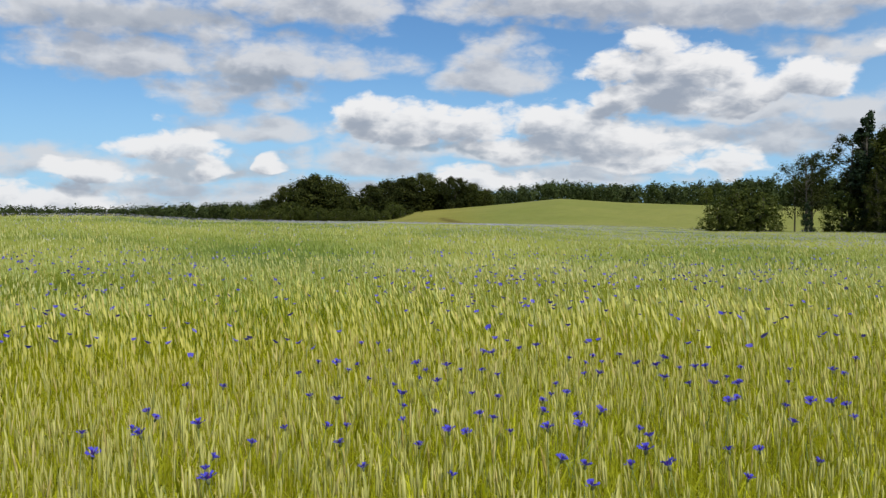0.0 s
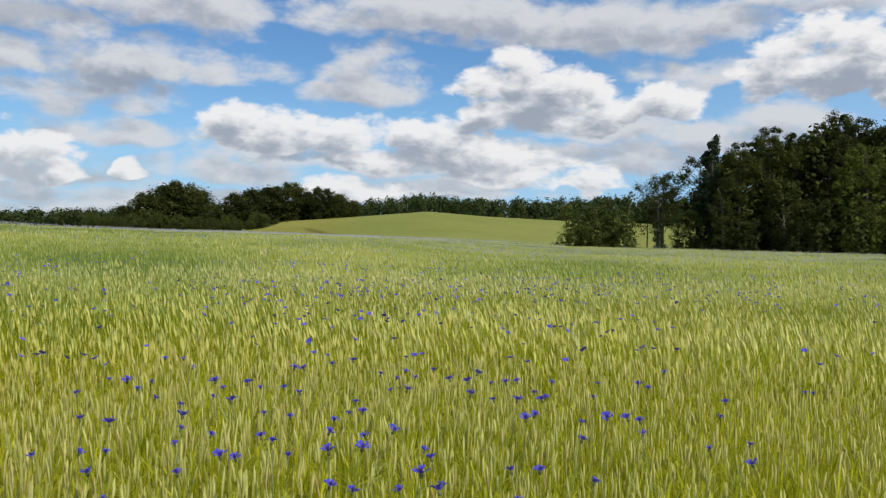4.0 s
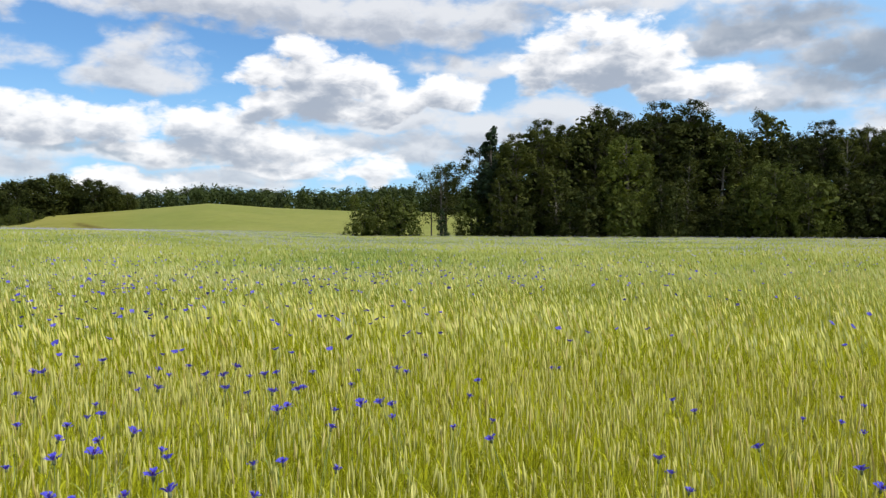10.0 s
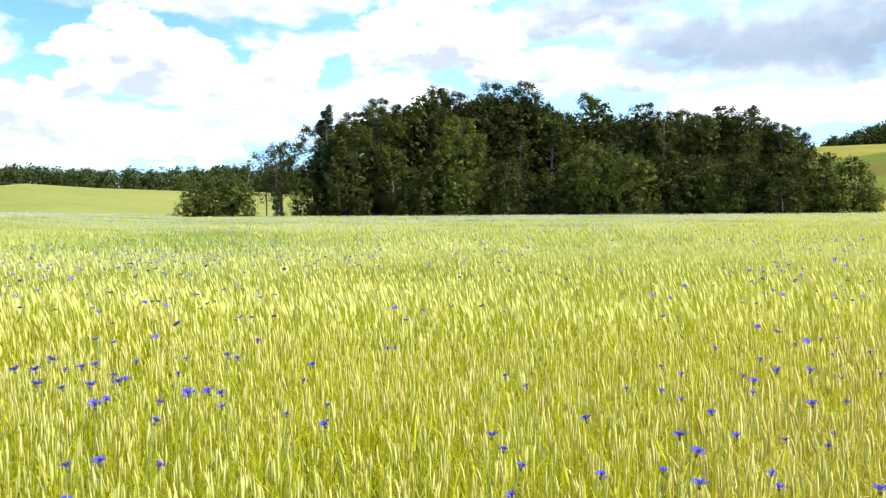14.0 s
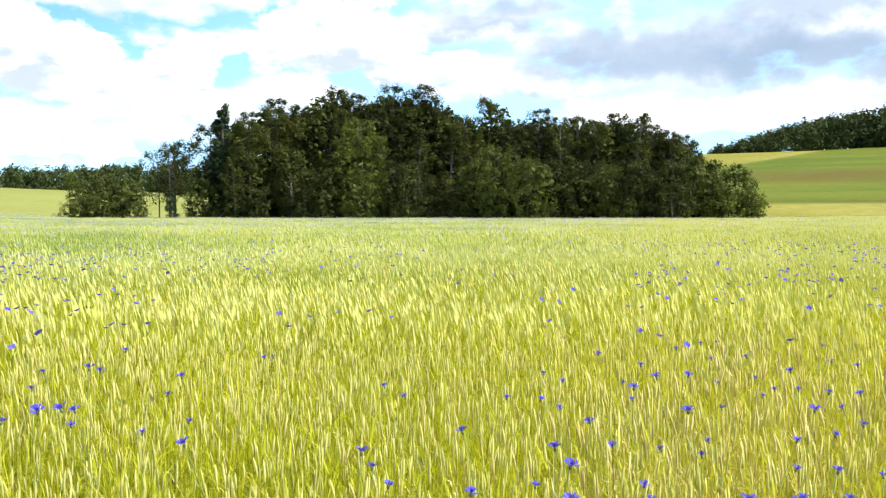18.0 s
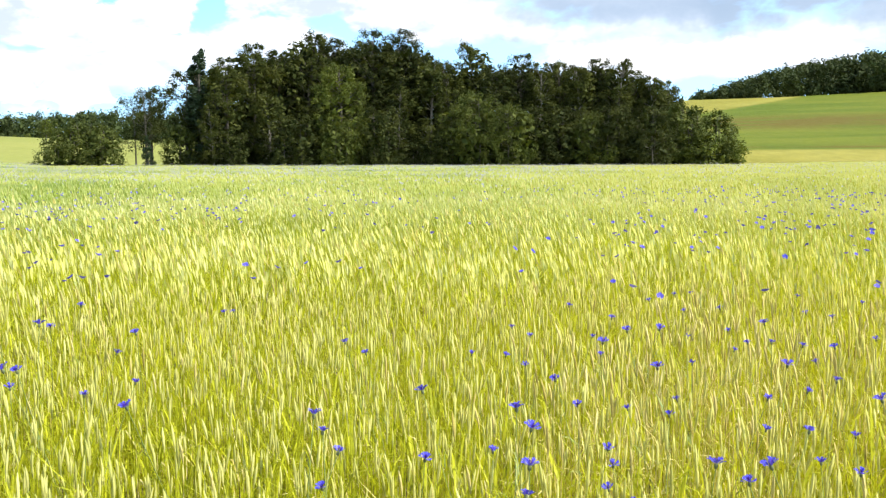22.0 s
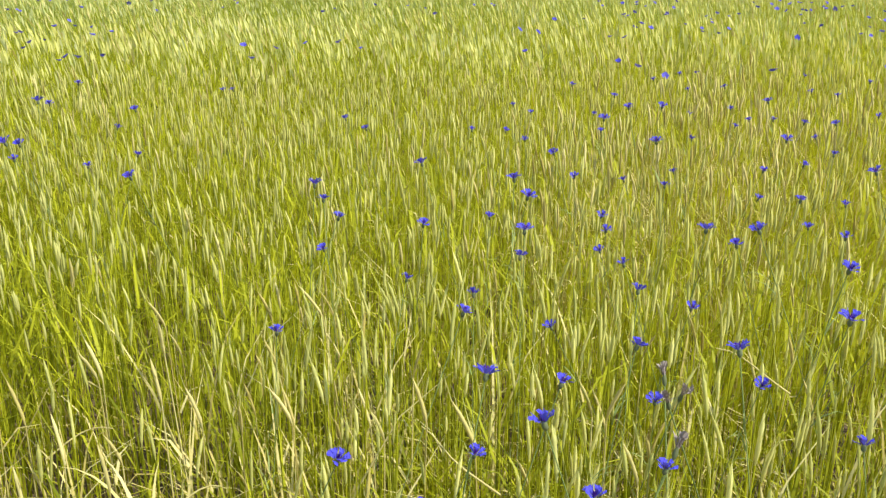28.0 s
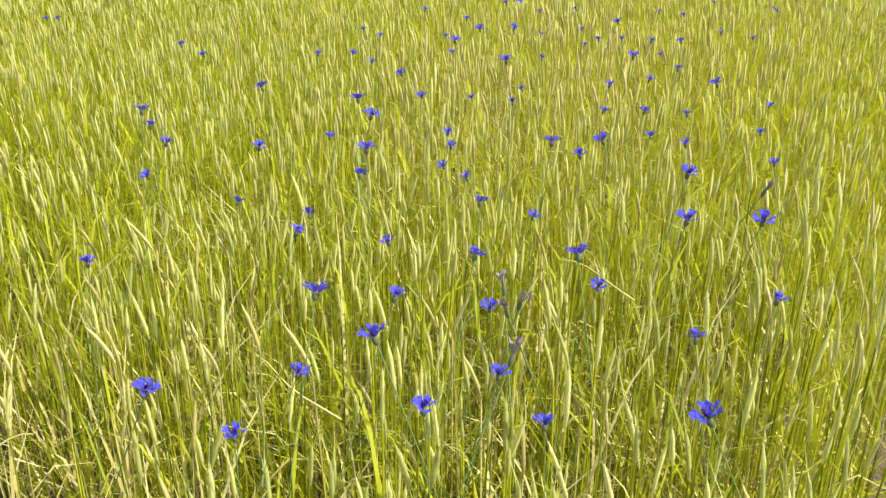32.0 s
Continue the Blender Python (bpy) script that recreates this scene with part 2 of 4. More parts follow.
def build_world():
    world = bpy.data.worlds.new("summer_sky")
    scene.world = world
    world.use_nodes = True
    world.node_tree.nodes.clear()
    g = Graph(world.node_tree)
    sky = g.add("ShaderNodeTexSky")
    sky.sky_type, sky.sun_disc = "NISHITA", False
    sky.sun_elevation, sky.sun_rotation = radians(SUN_EL), radians(SUN_AZ)
    sky.air_density, sky.dust_density, sky.ozone_density = 1.0, 0.4, 2.0
    way = g.add("ShaderNodeTexCoord").outputs["Generated"]
    sep = g.add("ShaderNodeSeparateXYZ")
    g.link(way, sep.inputs[0])
    az = g.math("MULTIPLY", g.math("ARCTAN2", sep.outputs[0], sep.outputs[1]), 57.29578)
    el = g.math("MULTIPLY", g.math("ARCSINE", sep.outputs[2]), 57.29578)
    com = g.add("ShaderNodeCombineXYZ")
    g.link(az, com.inputs[0])
    g.link(el, com.inputs[1])
    p = com.outputs[0]
    heaps, veils = cloud_group(HEAPS, False), cloud_group(VEILS_WEST + VEILS_EAST, True)

    def thickness(group, v):
        n = g.add("ShaderNodeGroup")
        n.node_tree = group
        g.link(v, n.inputs[0])
        return n.outputs[0]

    def layer(group, shift, edge, depth, lit, dark):
        cover = g.step(thickness(group, p), *edge)
        return cover, g.mix(g.step(thickness(group, g.vec("ADD", p, shift)), *depth), lit, dark)

    veil, veil_colour = layer(veils, (0.7, 1.2, 0), (-0.5, 0.95), (-0.1, 1.5), VEIL_LIT, VEIL_SHADE)
    heap, heap_colour = layer(heaps, (0.5, 0.9, 0), (-0.16, 0.60), (0.05, 1.5), CLOUD_LIT, CLOUD_SHADE)
    # the thick banks whose undersides are dark
    wobble = g.vec("MULTIPLY", g.vec("SUBTRACT", g.noise(p, 0.22, 4.0, 0.55, "2D").outputs["Color"], (0.5, 0.5, 0.5)), (9.0, 4.0, 0.0))
    for a, e, hw, hh, depth in DARK_BANKS:
        d = g.vec("MULTIPLY", g.vec("SUBTRACT", g.vec("ADD", p, wobble), (a, e, 0)), (1 / hw, 1 / hh, 0))
        veil_colour = g.mix(g.math("MULTIPLY", g.step(g.vec("DOT_PRODUCT", d, d), 1.3, 0.1), depth), veil_colour, BANK)
    haze = g.step(el, 12.0, -1.0)
    blue = g.mix(g.math("MULTIPLY", haze, 0.75), sky.outputs[0], HAZE)
    # the air is whiter towards the sun
    blue = g.mix(g.math("MULTIPLY", g.step(az, -32.0, 8.0), 0.65), blue, HAZE)
    deep = g.vec("MULTIPLY", blue, SKY_TINT)
    colour = g.mix(g.math("MULTIPLY", veil, 0.94), deep, g.mix(g.math("MULTIPLY", haze, 0.3), veil_colour, HAZE))
    colour = g.mix(g.math("MULTIPLY", heap, 0.97), colour, g.mix(g.math("MULTIPLY", haze, 0.2), heap_colour, HAZE))
    ground = g.step(el, -0.5, -2.5)
    colour = g.mix(ground, colour, (0.9, 1.0, 0.45))
    back = g.add("ShaderNodeBackground", Strength=0.1)
    g.link(colour, back.inputs["Color"])
    g.link(back.outputs[0], g.add("ShaderNodeOutputWorld").inputs[0])


VEIL_LIT, VEIL_SHADE = (8.0, 8.15, 8.5), (4.6, 5.0, 5.8)
CLOUD_LIT, CLOUD_SHADE, HAZE, SKY_TINT = (10.6, 10.5, 10.5), (3.9, 4.4, 5.3), (6.3, 7.3, 8.3), (0.68, 1.0, 1.30)
BANK = (2.1, 2.7, 3.6)
DARK_BANKS = [(12.0, 10.0, 12.0, 2.1, 0.8), (22.0, 9.0, 9.0, 1.9, 0.85), (20.0, 12.6, 10.0, 1.6, 0.75), (3.0, 12.6, 6.0, 1.1, 0.6), (-38.5, 4.9, 6.5, 0.7, 0.75), (-27.5, 7.3, 4.0, 0.7, 0.5),
              (-56.0, 3.3, 4.5, 0.6, 0.5), (-60.0, 12.6, 9.0, 1.0, 0.4), (-52.0, 9.2, 6.0, 0.7, 0.45), (0.0, 11.6, 5.0, 0.6, 0.45), (2.5, 7.4, 4.0, 0.8, 0.6)]
build_world()


# ---- materials ----
def leafy(name, base, other, rough=0.55, through_light=0.35, patch=0.25, patch_colour=None, ripe_colour=None):
    """Plant material: a colour that varies from piece to piece and in patches, and that lets some light through."""
    m = bpy.data.materials.new(name)
    m.use_nodes = True
    m.node_tree.nodes.clear()
    g = Graph(m.node_tree)
    rnd = g.add("ShaderNodeNewGeometry").outputs["Random Per Island"]
    where = g.add("ShaderNodeTexCoord").outputs["Object"]
    colour = g.mix(rnd, base, other)
    if patch_colour:
        f = g.step(g.noise(where, patch, 4.0, 0.6).outputs["Fac"], 0.42, 0.68)
        colour = g.mix(f, colour, patch_colour)
    if ripe_colour:
        # the eastern side of the field ripens first
        colour = g.mix(g.math("MULTIPLY", g.step(g.vec("DOT_PRODUCT", where, (1.0, -0.05, 0.0)), -7.0, 14.0), 0.6), colour, ripe_colour)
    fine = g.noise(where, 40.0, 2.0).outputs["Fac"]
    colour = g.vec("MULTIPLY", colour, g.mix(fine, (0.75, 0.75, 0.75), (1.2, 1.2, 1.2)))
    surf = g.add("ShaderNodeBsdfPrincipled", Roughness=rough)
    g.link(colour, surf.inputs["Base Color"])
    surf.inputs["Specular IOR Level"].default_value = 0.15
    out = g.add("ShaderNodeOutputMaterial")
    if through_light:
        thin = g.add("ShaderNodeBsdfTranslucent")
        g.link(g.vec("MULTIPLY", colour, (1.25, 1.2, 0.6)), thin.inputs["Color"])
        both = g.add("ShaderNodeMixShader", Fac=through_light)
        g.link(surf.outputs[0], both.inputs[1])
        g.link(thin.outputs[0], both.inputs[2])
        g.link(both.outputs[0], out.inputs["Surface"])
    else:
        g.link(surf.outputs[0], out.inputs["Surface"])
    return m


def earthy(name, a, b, scale, rough=0.9, c=None):
    """Ground or bark material with variation at two scales and relief."""
    m = bpy.data.materials.new(name)
    m.use_nodes = True
    g = Graph(m.node_tree)
    surf = m.node_tree.nodes["Principled BSDF"]
    where = g.add("ShaderNodeTexCoord").outputs["Object"]
    coarse = g.noise(where, scale, 5.0, 0.6).outputs["Fac"]
    fine = g.noise(where, scale * 14, 3.0, 0.6).outputs["Fac"]
    colour = g.mix(g.step(coarse, 0.35, 0.65), a, b)
    colour = g.vec("MULTIPLY", colour, g.mix(fine, (0.55, 0.55, 0.55), (1.35, 1.35, 1.35)))
    g.link(colour, surf.inputs["Base Color"])
    surf.inputs["Roughness"].default_value = rough
    bump = g.add("ShaderNodeBump", Strength=0.5, Distance=0.02)
    g.link(fine, bump.inputs["Height"])
    g.link(bump.outputs[0], surf.inputs["Normal"])
    return m


EAR = leafy("rye_ear", (0.50, 0.50, 0.13), (0.80, 0.765, 0.28), 0.5, 0.3, 0.17, (0.64, 0.59, 0.14))
STALK = leafy("rye_stalk", (0.14, 0.18, 0.010), (0.64, 0.65, 0.035), 0.5, 0.46, 0.17, (0.47, 0.47, 0.022), (0.54, 0.50, 0.035))
# Rye farther off: a greener tone, with distance haze mixed into the colours.
EAR_HAZY = leafy("hazy_rye_ear", (0.45, 0.46, 0.17), (0.71, 0.685, 0.35), 0.6, 0.3, 0.13, (0.36, 0.43, 0.11), (0.57, 0.53, 0.20))
STALK_HAZY = leafy("hazy_rye_stalk", (0.16, 0.195, 0.02), (0.45, 0.48, 0.075), 0.6, 0.4, 0.13, (0.17, 0.24, 0.025), (0.45, 0.42, 0.06))
STRAW = leafy("dry_straw", (0.46, 0.37, 0.09), (0.76, 0.67, 0.28), 0.6, 0.2)
PETAL = leafy("cornflower_petal", (0.05, 0.06, 0.60), (0.12, 0.11, 0.72), 0.6, 0.35)
PETAL_FIELD = leafy("cornflower_field", (0.06, 0.06, 0.46), (0.17, 0.15, 0.62), 0.6, 0.3)
# Far petals: the blue is greyed and paled to carry the haze of distance.
PETAL_HAZY = leafy("hazy_cornflower_petal", (0.27, 0.27, 0.47), (0.48, 0.46, 0.60), 0.6, 0.3)
HEART = leafy("cornflower_heart", (0.06, 0.02, 0.22), (0.10, 0.03, 0.30), 0.6, 0.1)
CALYX = leafy("cornflower_calyx", (0.10, 0.13, 0.05), (0.16, 0.17, 0.08), 0.6, 0.0)
STEM = leafy("cornflower_stem", (0.18, 0.26, 0.07), (0.28, 0.33, 0.11), 0.6, 0.1)
SOIL = earthy("field_soil", (0.10, 0.07, 0.042), (0.16, 0.115, 0.07), 3.0)
BARK = earthy("grey_bark", (0.055, 0.047, 0.036), (0.11, 0.098, 0.08), 2.0)
PALE_BARK = earthy("pale_bark", (0.20, 0.185, 0.155), (0.11, 0.10, 0.085), 2.0)
# Alder and aspen: patches coloured brighter as sunlit clumps, bases darkened to balance.
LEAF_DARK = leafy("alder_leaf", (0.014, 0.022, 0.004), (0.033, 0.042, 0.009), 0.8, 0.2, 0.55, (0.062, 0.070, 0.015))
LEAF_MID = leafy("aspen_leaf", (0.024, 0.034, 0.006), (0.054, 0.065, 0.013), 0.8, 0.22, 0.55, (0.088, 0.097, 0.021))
LEAF_LIGHT = leafy("maple_leaf", (0.081, 0.105, 0.015), (0.140, 0.161, 0.032), 0.7, 0.3, 0.35, (0.070, 0.088, 0.020))
LEAF_BUSH = leafy("willow_leaf", (0.035, 0.050, 0.009), (0.080, 0.098, 0.020), 0.8, 0.25, 0.6, (0.10, 0.115, 0.026))
LEAF_SPRUCE = leafy("spruce_needles", (0.018, 0.034, 0.014), (0.032, 0.052, 0.022), 0.6, 0.1)
LEAF_FAR = leafy("distant_leaf", (0.027, 0.043, 0.012), (0.062, 0.082, 0.022), 0.8, 0.15, 0.03, (0.048, 0.064, 0.022))


def land_material():
    """Soil under the crop, green slopes and yellow strips beyond; the share of each is kept in the sheet's attributes."""
    m = bpy.data.materials.new("farm_land")
    m.use_nodes = True
    g = Graph(m.node_tree)
    surf = m.node_tree.nodes["Principled BSDF"]
    where = g.add("ShaderNodeTexCoord").outputs["Object"]

    def share(name):
        n = g.add("ShaderNodeAttribute")
        n.attribute_name = name
        return n.outputs["Fac"]

    broad = g.noise(where, 0.02, 4.0, 0.6).outputs["Fac"]
    fine = g.noise(g.vec("MULTIPLY", where, (1.0, 0.35, 1.0)), 0.7, 5.0, 0.7).outputs["Fac"]
    streaks = g.noise(g.vec("MULTIPLY", where, (0.03, 0.03, 0.7)), 1.0, 3.0, 0.6).outputs["Fac"]
    tufts = g.noise(where, 9.0, 3.0, 0.7).outputs["Fac"]
    green = g.mix(g.step(streaks, 0.35, 0.65), (0.072, 0.102, 0.007), (0.116, 0.130, 0.012))
    gold = g.mix(g.step(broad, 0.4, 0.6), (0.21, 0.185, 0.03), (0.27, 0.235, 0.05))
    brown = (0.10, 0.075, 0.012)
    pale = g.mix(g.step(broad, 0.35, 0.65), (0.175, 0.195, 0.04), (0.22, 0.225, 0.055))
    green = g.mix(share("pale"), green, pale)
    soil = g.mix(tufts, (0.07, 0.05, 0.03), (0.17, 0.125, 0.075))
    colour = g.mix(g.math("MULTIPLY", share("gold"), g.mix(fine, (0.6, 0.6, 0.6), (1.0, 1.0, 1.0))), green, gold)
    colour = g.mix(g.math("MULTIPLY", share("brown"), g.step(streaks, 0.36, 0.56)), colour, brown)
    colour = g.mix(share("soil"), colour, soil)
    colour = g.vec("MULTIPLY", colour, g.mix(fine, (0.72, 0.72, 0.72), (1.28, 1.28, 1.28)))
    g.link(colour, surf.inputs["Base Color"])
    surf.inputs["Roughness"].default_value = 0.95
    surf.inputs["Specular IOR Level"].default_value = 0.1
    bump = g.add("ShaderNodeBump", Strength=0.6, Distance=0.08)
    g.link(tufts, bump.inputs["Height"])
    g.link(bump.outputs[0], surf.inputs["Normal"])
    return m


LAND = land_material()


# ---- land ----
def smooth(a, b, v):
    t = np.clip((v - a) / (b - a), 0, 1)
    return t * t * (3 - 2 * t)


EYE_Z = 1.58
SWELL_AZ, SWELL = [-90, -72, -63, -58, -51, -44, -33, -24, 60], [0.9, 1.55, 1.75, 1.25, 0.95, 0.85, 0.35, 0.0, 0.0]
HILL_AZ = [-180, -90, -60, -50, -46, -44.5, -43, -40.5, -38.5, -33.7, -29.7, -24.6, -15, -5, 8, 12, 14.7, 21, 27, 40, 60, 90, 180]
HILL_EL = [0.2, 0.2, 0.25, 0.2, 0.2, 0.35, 0.8, 1.0, 1.17, 1.62, 1.36, 1.17, 1.0, 1.0, 1.6, 3.0, 3.45, 3.52, 3.68, 4.0, 3.0, 0.3, 0.2]


def land_height(x, y):
    """Height of the ground: the flat field, its swell to the west, the mound and the hill beyond."""
    x, y = np.asarray(x, float), np.asarray(y, float)
    az, r = np.degrees(np.arctan2(x, y)), np.hypot(x, y) + 1e-6
    # in the west the field rises to a near crest
    top = np.interp(az, [-90, -38, -24, 60], [42, 48, 105, 105])
    swell = (0.65 + (np.interp(az, SWELL_AZ, SWELL) - 0.65) * top / 105) * smooth(top * 0.17, top, r)
    crest = np.interp(az, [-180, 5, 13, 90, 180], [250, 250, 330, 330, 250])
    goal = EYE_Z + np.tan(np.radians(np.interp(az, HILL_AZ, HILL_EL))) * crest
    east = smooth(5, 13, az)
    rise = (1 - east) * smooth(125, 250, r) + east * np.clip((r - 120) / 210, 0, 1) ** 1.1
    z = swell * (1 - rise) + goal * rise
    bumps = 0.12 * np.sin(x * 0.05 + 1.0) * np.sin(y * 0.043 + 0.4) * smooth(30, 90, r) * (1 - smooth(90, 140, r))
    return z + bumps


def mesh_of(name, verts, faces, materials, slots=None, smooth_faces=False):
    me = bpy.data.meshes.new(name)
    verts, faces = np.asarray(verts, np.float32), np.asarray(faces, np.int32)
    n, k = faces.shape
    me.vertices.add(len(verts))
    me.vertices.foreach_set("co", verts.ravel())
    me.loops.add(n * k)
    me.loops.foreach_set("vertex_index", faces.ravel())
    me.polygons.add(n)
    me.polygons.foreach_set("loop_start", np.arange(0, n * k, k, dtype=np.int32))
    me.polygons.foreach_set("loop_total", np.full(n, k, np.int32))
    for m in materials:
        me.materials.append(m)
    if slots is not None:
        me.polygons.foreach_set("material_index", np.asarray(slots, np.int32))
    if smooth_faces:
        me.polygons.foreach_set("use_smooth", np.ones(n, bool))
    me.update(calc_edges=True)
    return me


def build_land():
    azs = np.radians(np.unique(np.concatenate([np.arange(-180, -72, 3.0), np.arange(-72, 32, 0.45), np.arange(32, 180, 3.0)])))
    rs = np.concatenate([np.linspace(0.8, 20, 14), np.linspace(24, 120, 25), np.linspace(124, 340, 100), [380, 450, 600, 900, 1500, 2600, 4500]])
    A, R = np.meshgrid(azs, rs)
    X, Y = (np.sin(A) * R), (np.cos(A) * R)
    Z = land_height(X, Y)
    rows, cols = A.shape
    verts = np.stack([X, Y, Z], -1).reshape(-1, 3)
    i, j = np.meshgrid(np.arange(rows - 1), np.arange(cols), indexing="ij")
    a, b = i * cols + j, i * cols + (j + 1) % cols
    faces = np.stack([a, b, b + cols, a + cols], -1).reshape(-1, 4)[:, ::-1]
    centre = len(verts)
    verts = np.vstack([verts, [[0, 0, 0]]])
    me = mesh_of("ground", verts, faces, [LAND], smooth_faces=True)
    bm = bmesh.new()
    bm.from_mesh(me)
    bm.verts.ensure_lookup_table()
    for k in range(cols):
        bm.faces.new((bm.verts[centre], bm.verts[(k + 1) % cols], bm.verts[k]))
    bmesh.ops.recalc_face_normals(bm, faces=bm.faces)
    bm.to_mesh(me)
    bm.free()
    az = np.degrees(np.arctan2(verts[:, 0], verts[:, 1]))
    r = np.hypot(verts[:, 0], verts[:, 1])
    el = np.degrees(np.arctan2(verts[:, 2] - EYE_Z, r))
    east = smooth(9, 12, az) * (r > 115)
    top_edge = np.interp(az, [9, 14.7, 18.1, 21.5, 23], [2.3, 2.5, 2.95, 3.5, 4.2])
    gold = east * np.maximum(1 - smooth(0.30, 0.42, el), smooth(-0.06, 0.06, el - top_edge) * (az < 23))
    weedy = smooth(-46, -44, az) * (1 - smooth(-42, -37, az)) * (r > 140) * (r < 262) * 0.75
    brown = east * smooth(1.4, 1.9, el) * (1 - smooth(2.1, 2.6, el)) * 0.95 + east * smooth(0.42, 0.47, el) * (1 - smooth(0.5, 0.6, el))
    # a thin brown line at the mound's foot
    brown = brown + 0.9 * (r > 120) * (r < 240) * (1 - smooth(0.06, 0.14, np.abs(el - np.interp(az, [-41.4, -39.4], [0.30, -0.10])))) * (az > -41.5) * (az < -39.2)
    soil = 1 - smooth(85, 120, r)
    pale = 1 - smooth(2, 9, az)
    for name, v in (("pale", pale), ("gold", np.maximum(gold, weedy)), ("brown", np.clip(brown, 0, 1)), ("soil", soil)):
        me.attributes.new(name, "FLOAT", "POINT").data.foreach_set("value", v.astype(np.float32))
    tagged(new("ground", me), "rolling farm land with green slopes and golden strips", "ground", kind="structure")


build_land()


# ---- trees ----
def part(name, me, parent, label=""):
    ob = new(name, me)
    ob.parent = parent
    return tagged(ob, label)


def tube(points, radii, sides=6):
    """Rings round a line of points; returns verts and quads."""
    points, radii = np.asarray(points, float), np.asarray(radii, float)
    way = np.gradient(points, axis=0)
    way /= np.linalg.norm(way, axis=1)[:, None] + 1e-9
    ref = np.where(np.abs(way[:, 2:3]) > 0.9, [[1.0, 0, 0]], [[0, 0, 1.0]])
    u = np.cross(way, ref)
    u /= np.linalg.norm(u, axis=1)[:, None] + 1e-9
    v = np.cross(way, u)
    a = np.arange(sides) * 2 * np.pi / sides
    ring = points[:, None] + radii[:, None, None] * (np.cos(a)[None, :, None] * u[:, None] + np.sin(a)[None, :, None] * v[:, None])
    n = len(points)
    i, j = np.meshgrid(np.arange(n - 1), np.arange(sides), indexing="ij")
    q = np.stack([i * sides + j, i * sides + (j + 1) % sides, (i + 1) * sides + (j + 1) % sides, (i + 1) * sides + j], -1).reshape(-1, 4)
    return ring.reshape(-1, 3), q


def joined(pieces):
    verts, faces, base = [], [], 0
    for v, f in pieces:
        verts.append(v)
        faces.append(f + base)
        base += len(v)
    return np.vstack(verts), np.vstack(faces)


def leaves(rng, centres, spread, count, size, droop=0.0):
    """Leaf sprays: small bent rhombs scattered round the centres."""
    n = len(centres) * count
    c = np.repeat(centres, count, axis=0)
    s = np.repeat(spread, count)
    d = rng.normal(size=(n, 3))
    d /= np.linalg.norm(d, axis=1)[:, None]
    rad = s * (0.25 + 0.75 * rng.uniform(0, 1, n) ** 0.7) * rng.uniform(0.75, 1.25, n)
    p = c + d * rad[:, None] * np.stack([np.ones(n), np.ones(n), np.repeat(rng.uniform(0.75, 1.45, len(centres)), count)], -1)
    nrm = d + rng.normal(size=(n, 3)) * 0.5 + [0, 0, 0.45]
    nrm /= np.linalg.norm(nrm, axis=1)[:, None]
    t = np.cross(nrm, rng.normal(size=(n, 3)))
    t /= np.linalg.norm(t, axis=1)[:, None] + 1e-9
    b = np.cross(nrm, t)
    sz = size * rng.uniform(0.55, 1.35, n)[:, None]
    verts = np.stack([p - t * sz, p - b * sz * 0.55 + nrm * sz * 0.15, p + t * sz, p + b * sz * 0.55 + nrm * sz * 0.15], 1)
    verts[:, :, 2] -= droop * rad[:, None]
    return verts.reshape(-1, 3), np.arange(n * 4).reshape(n, 4)


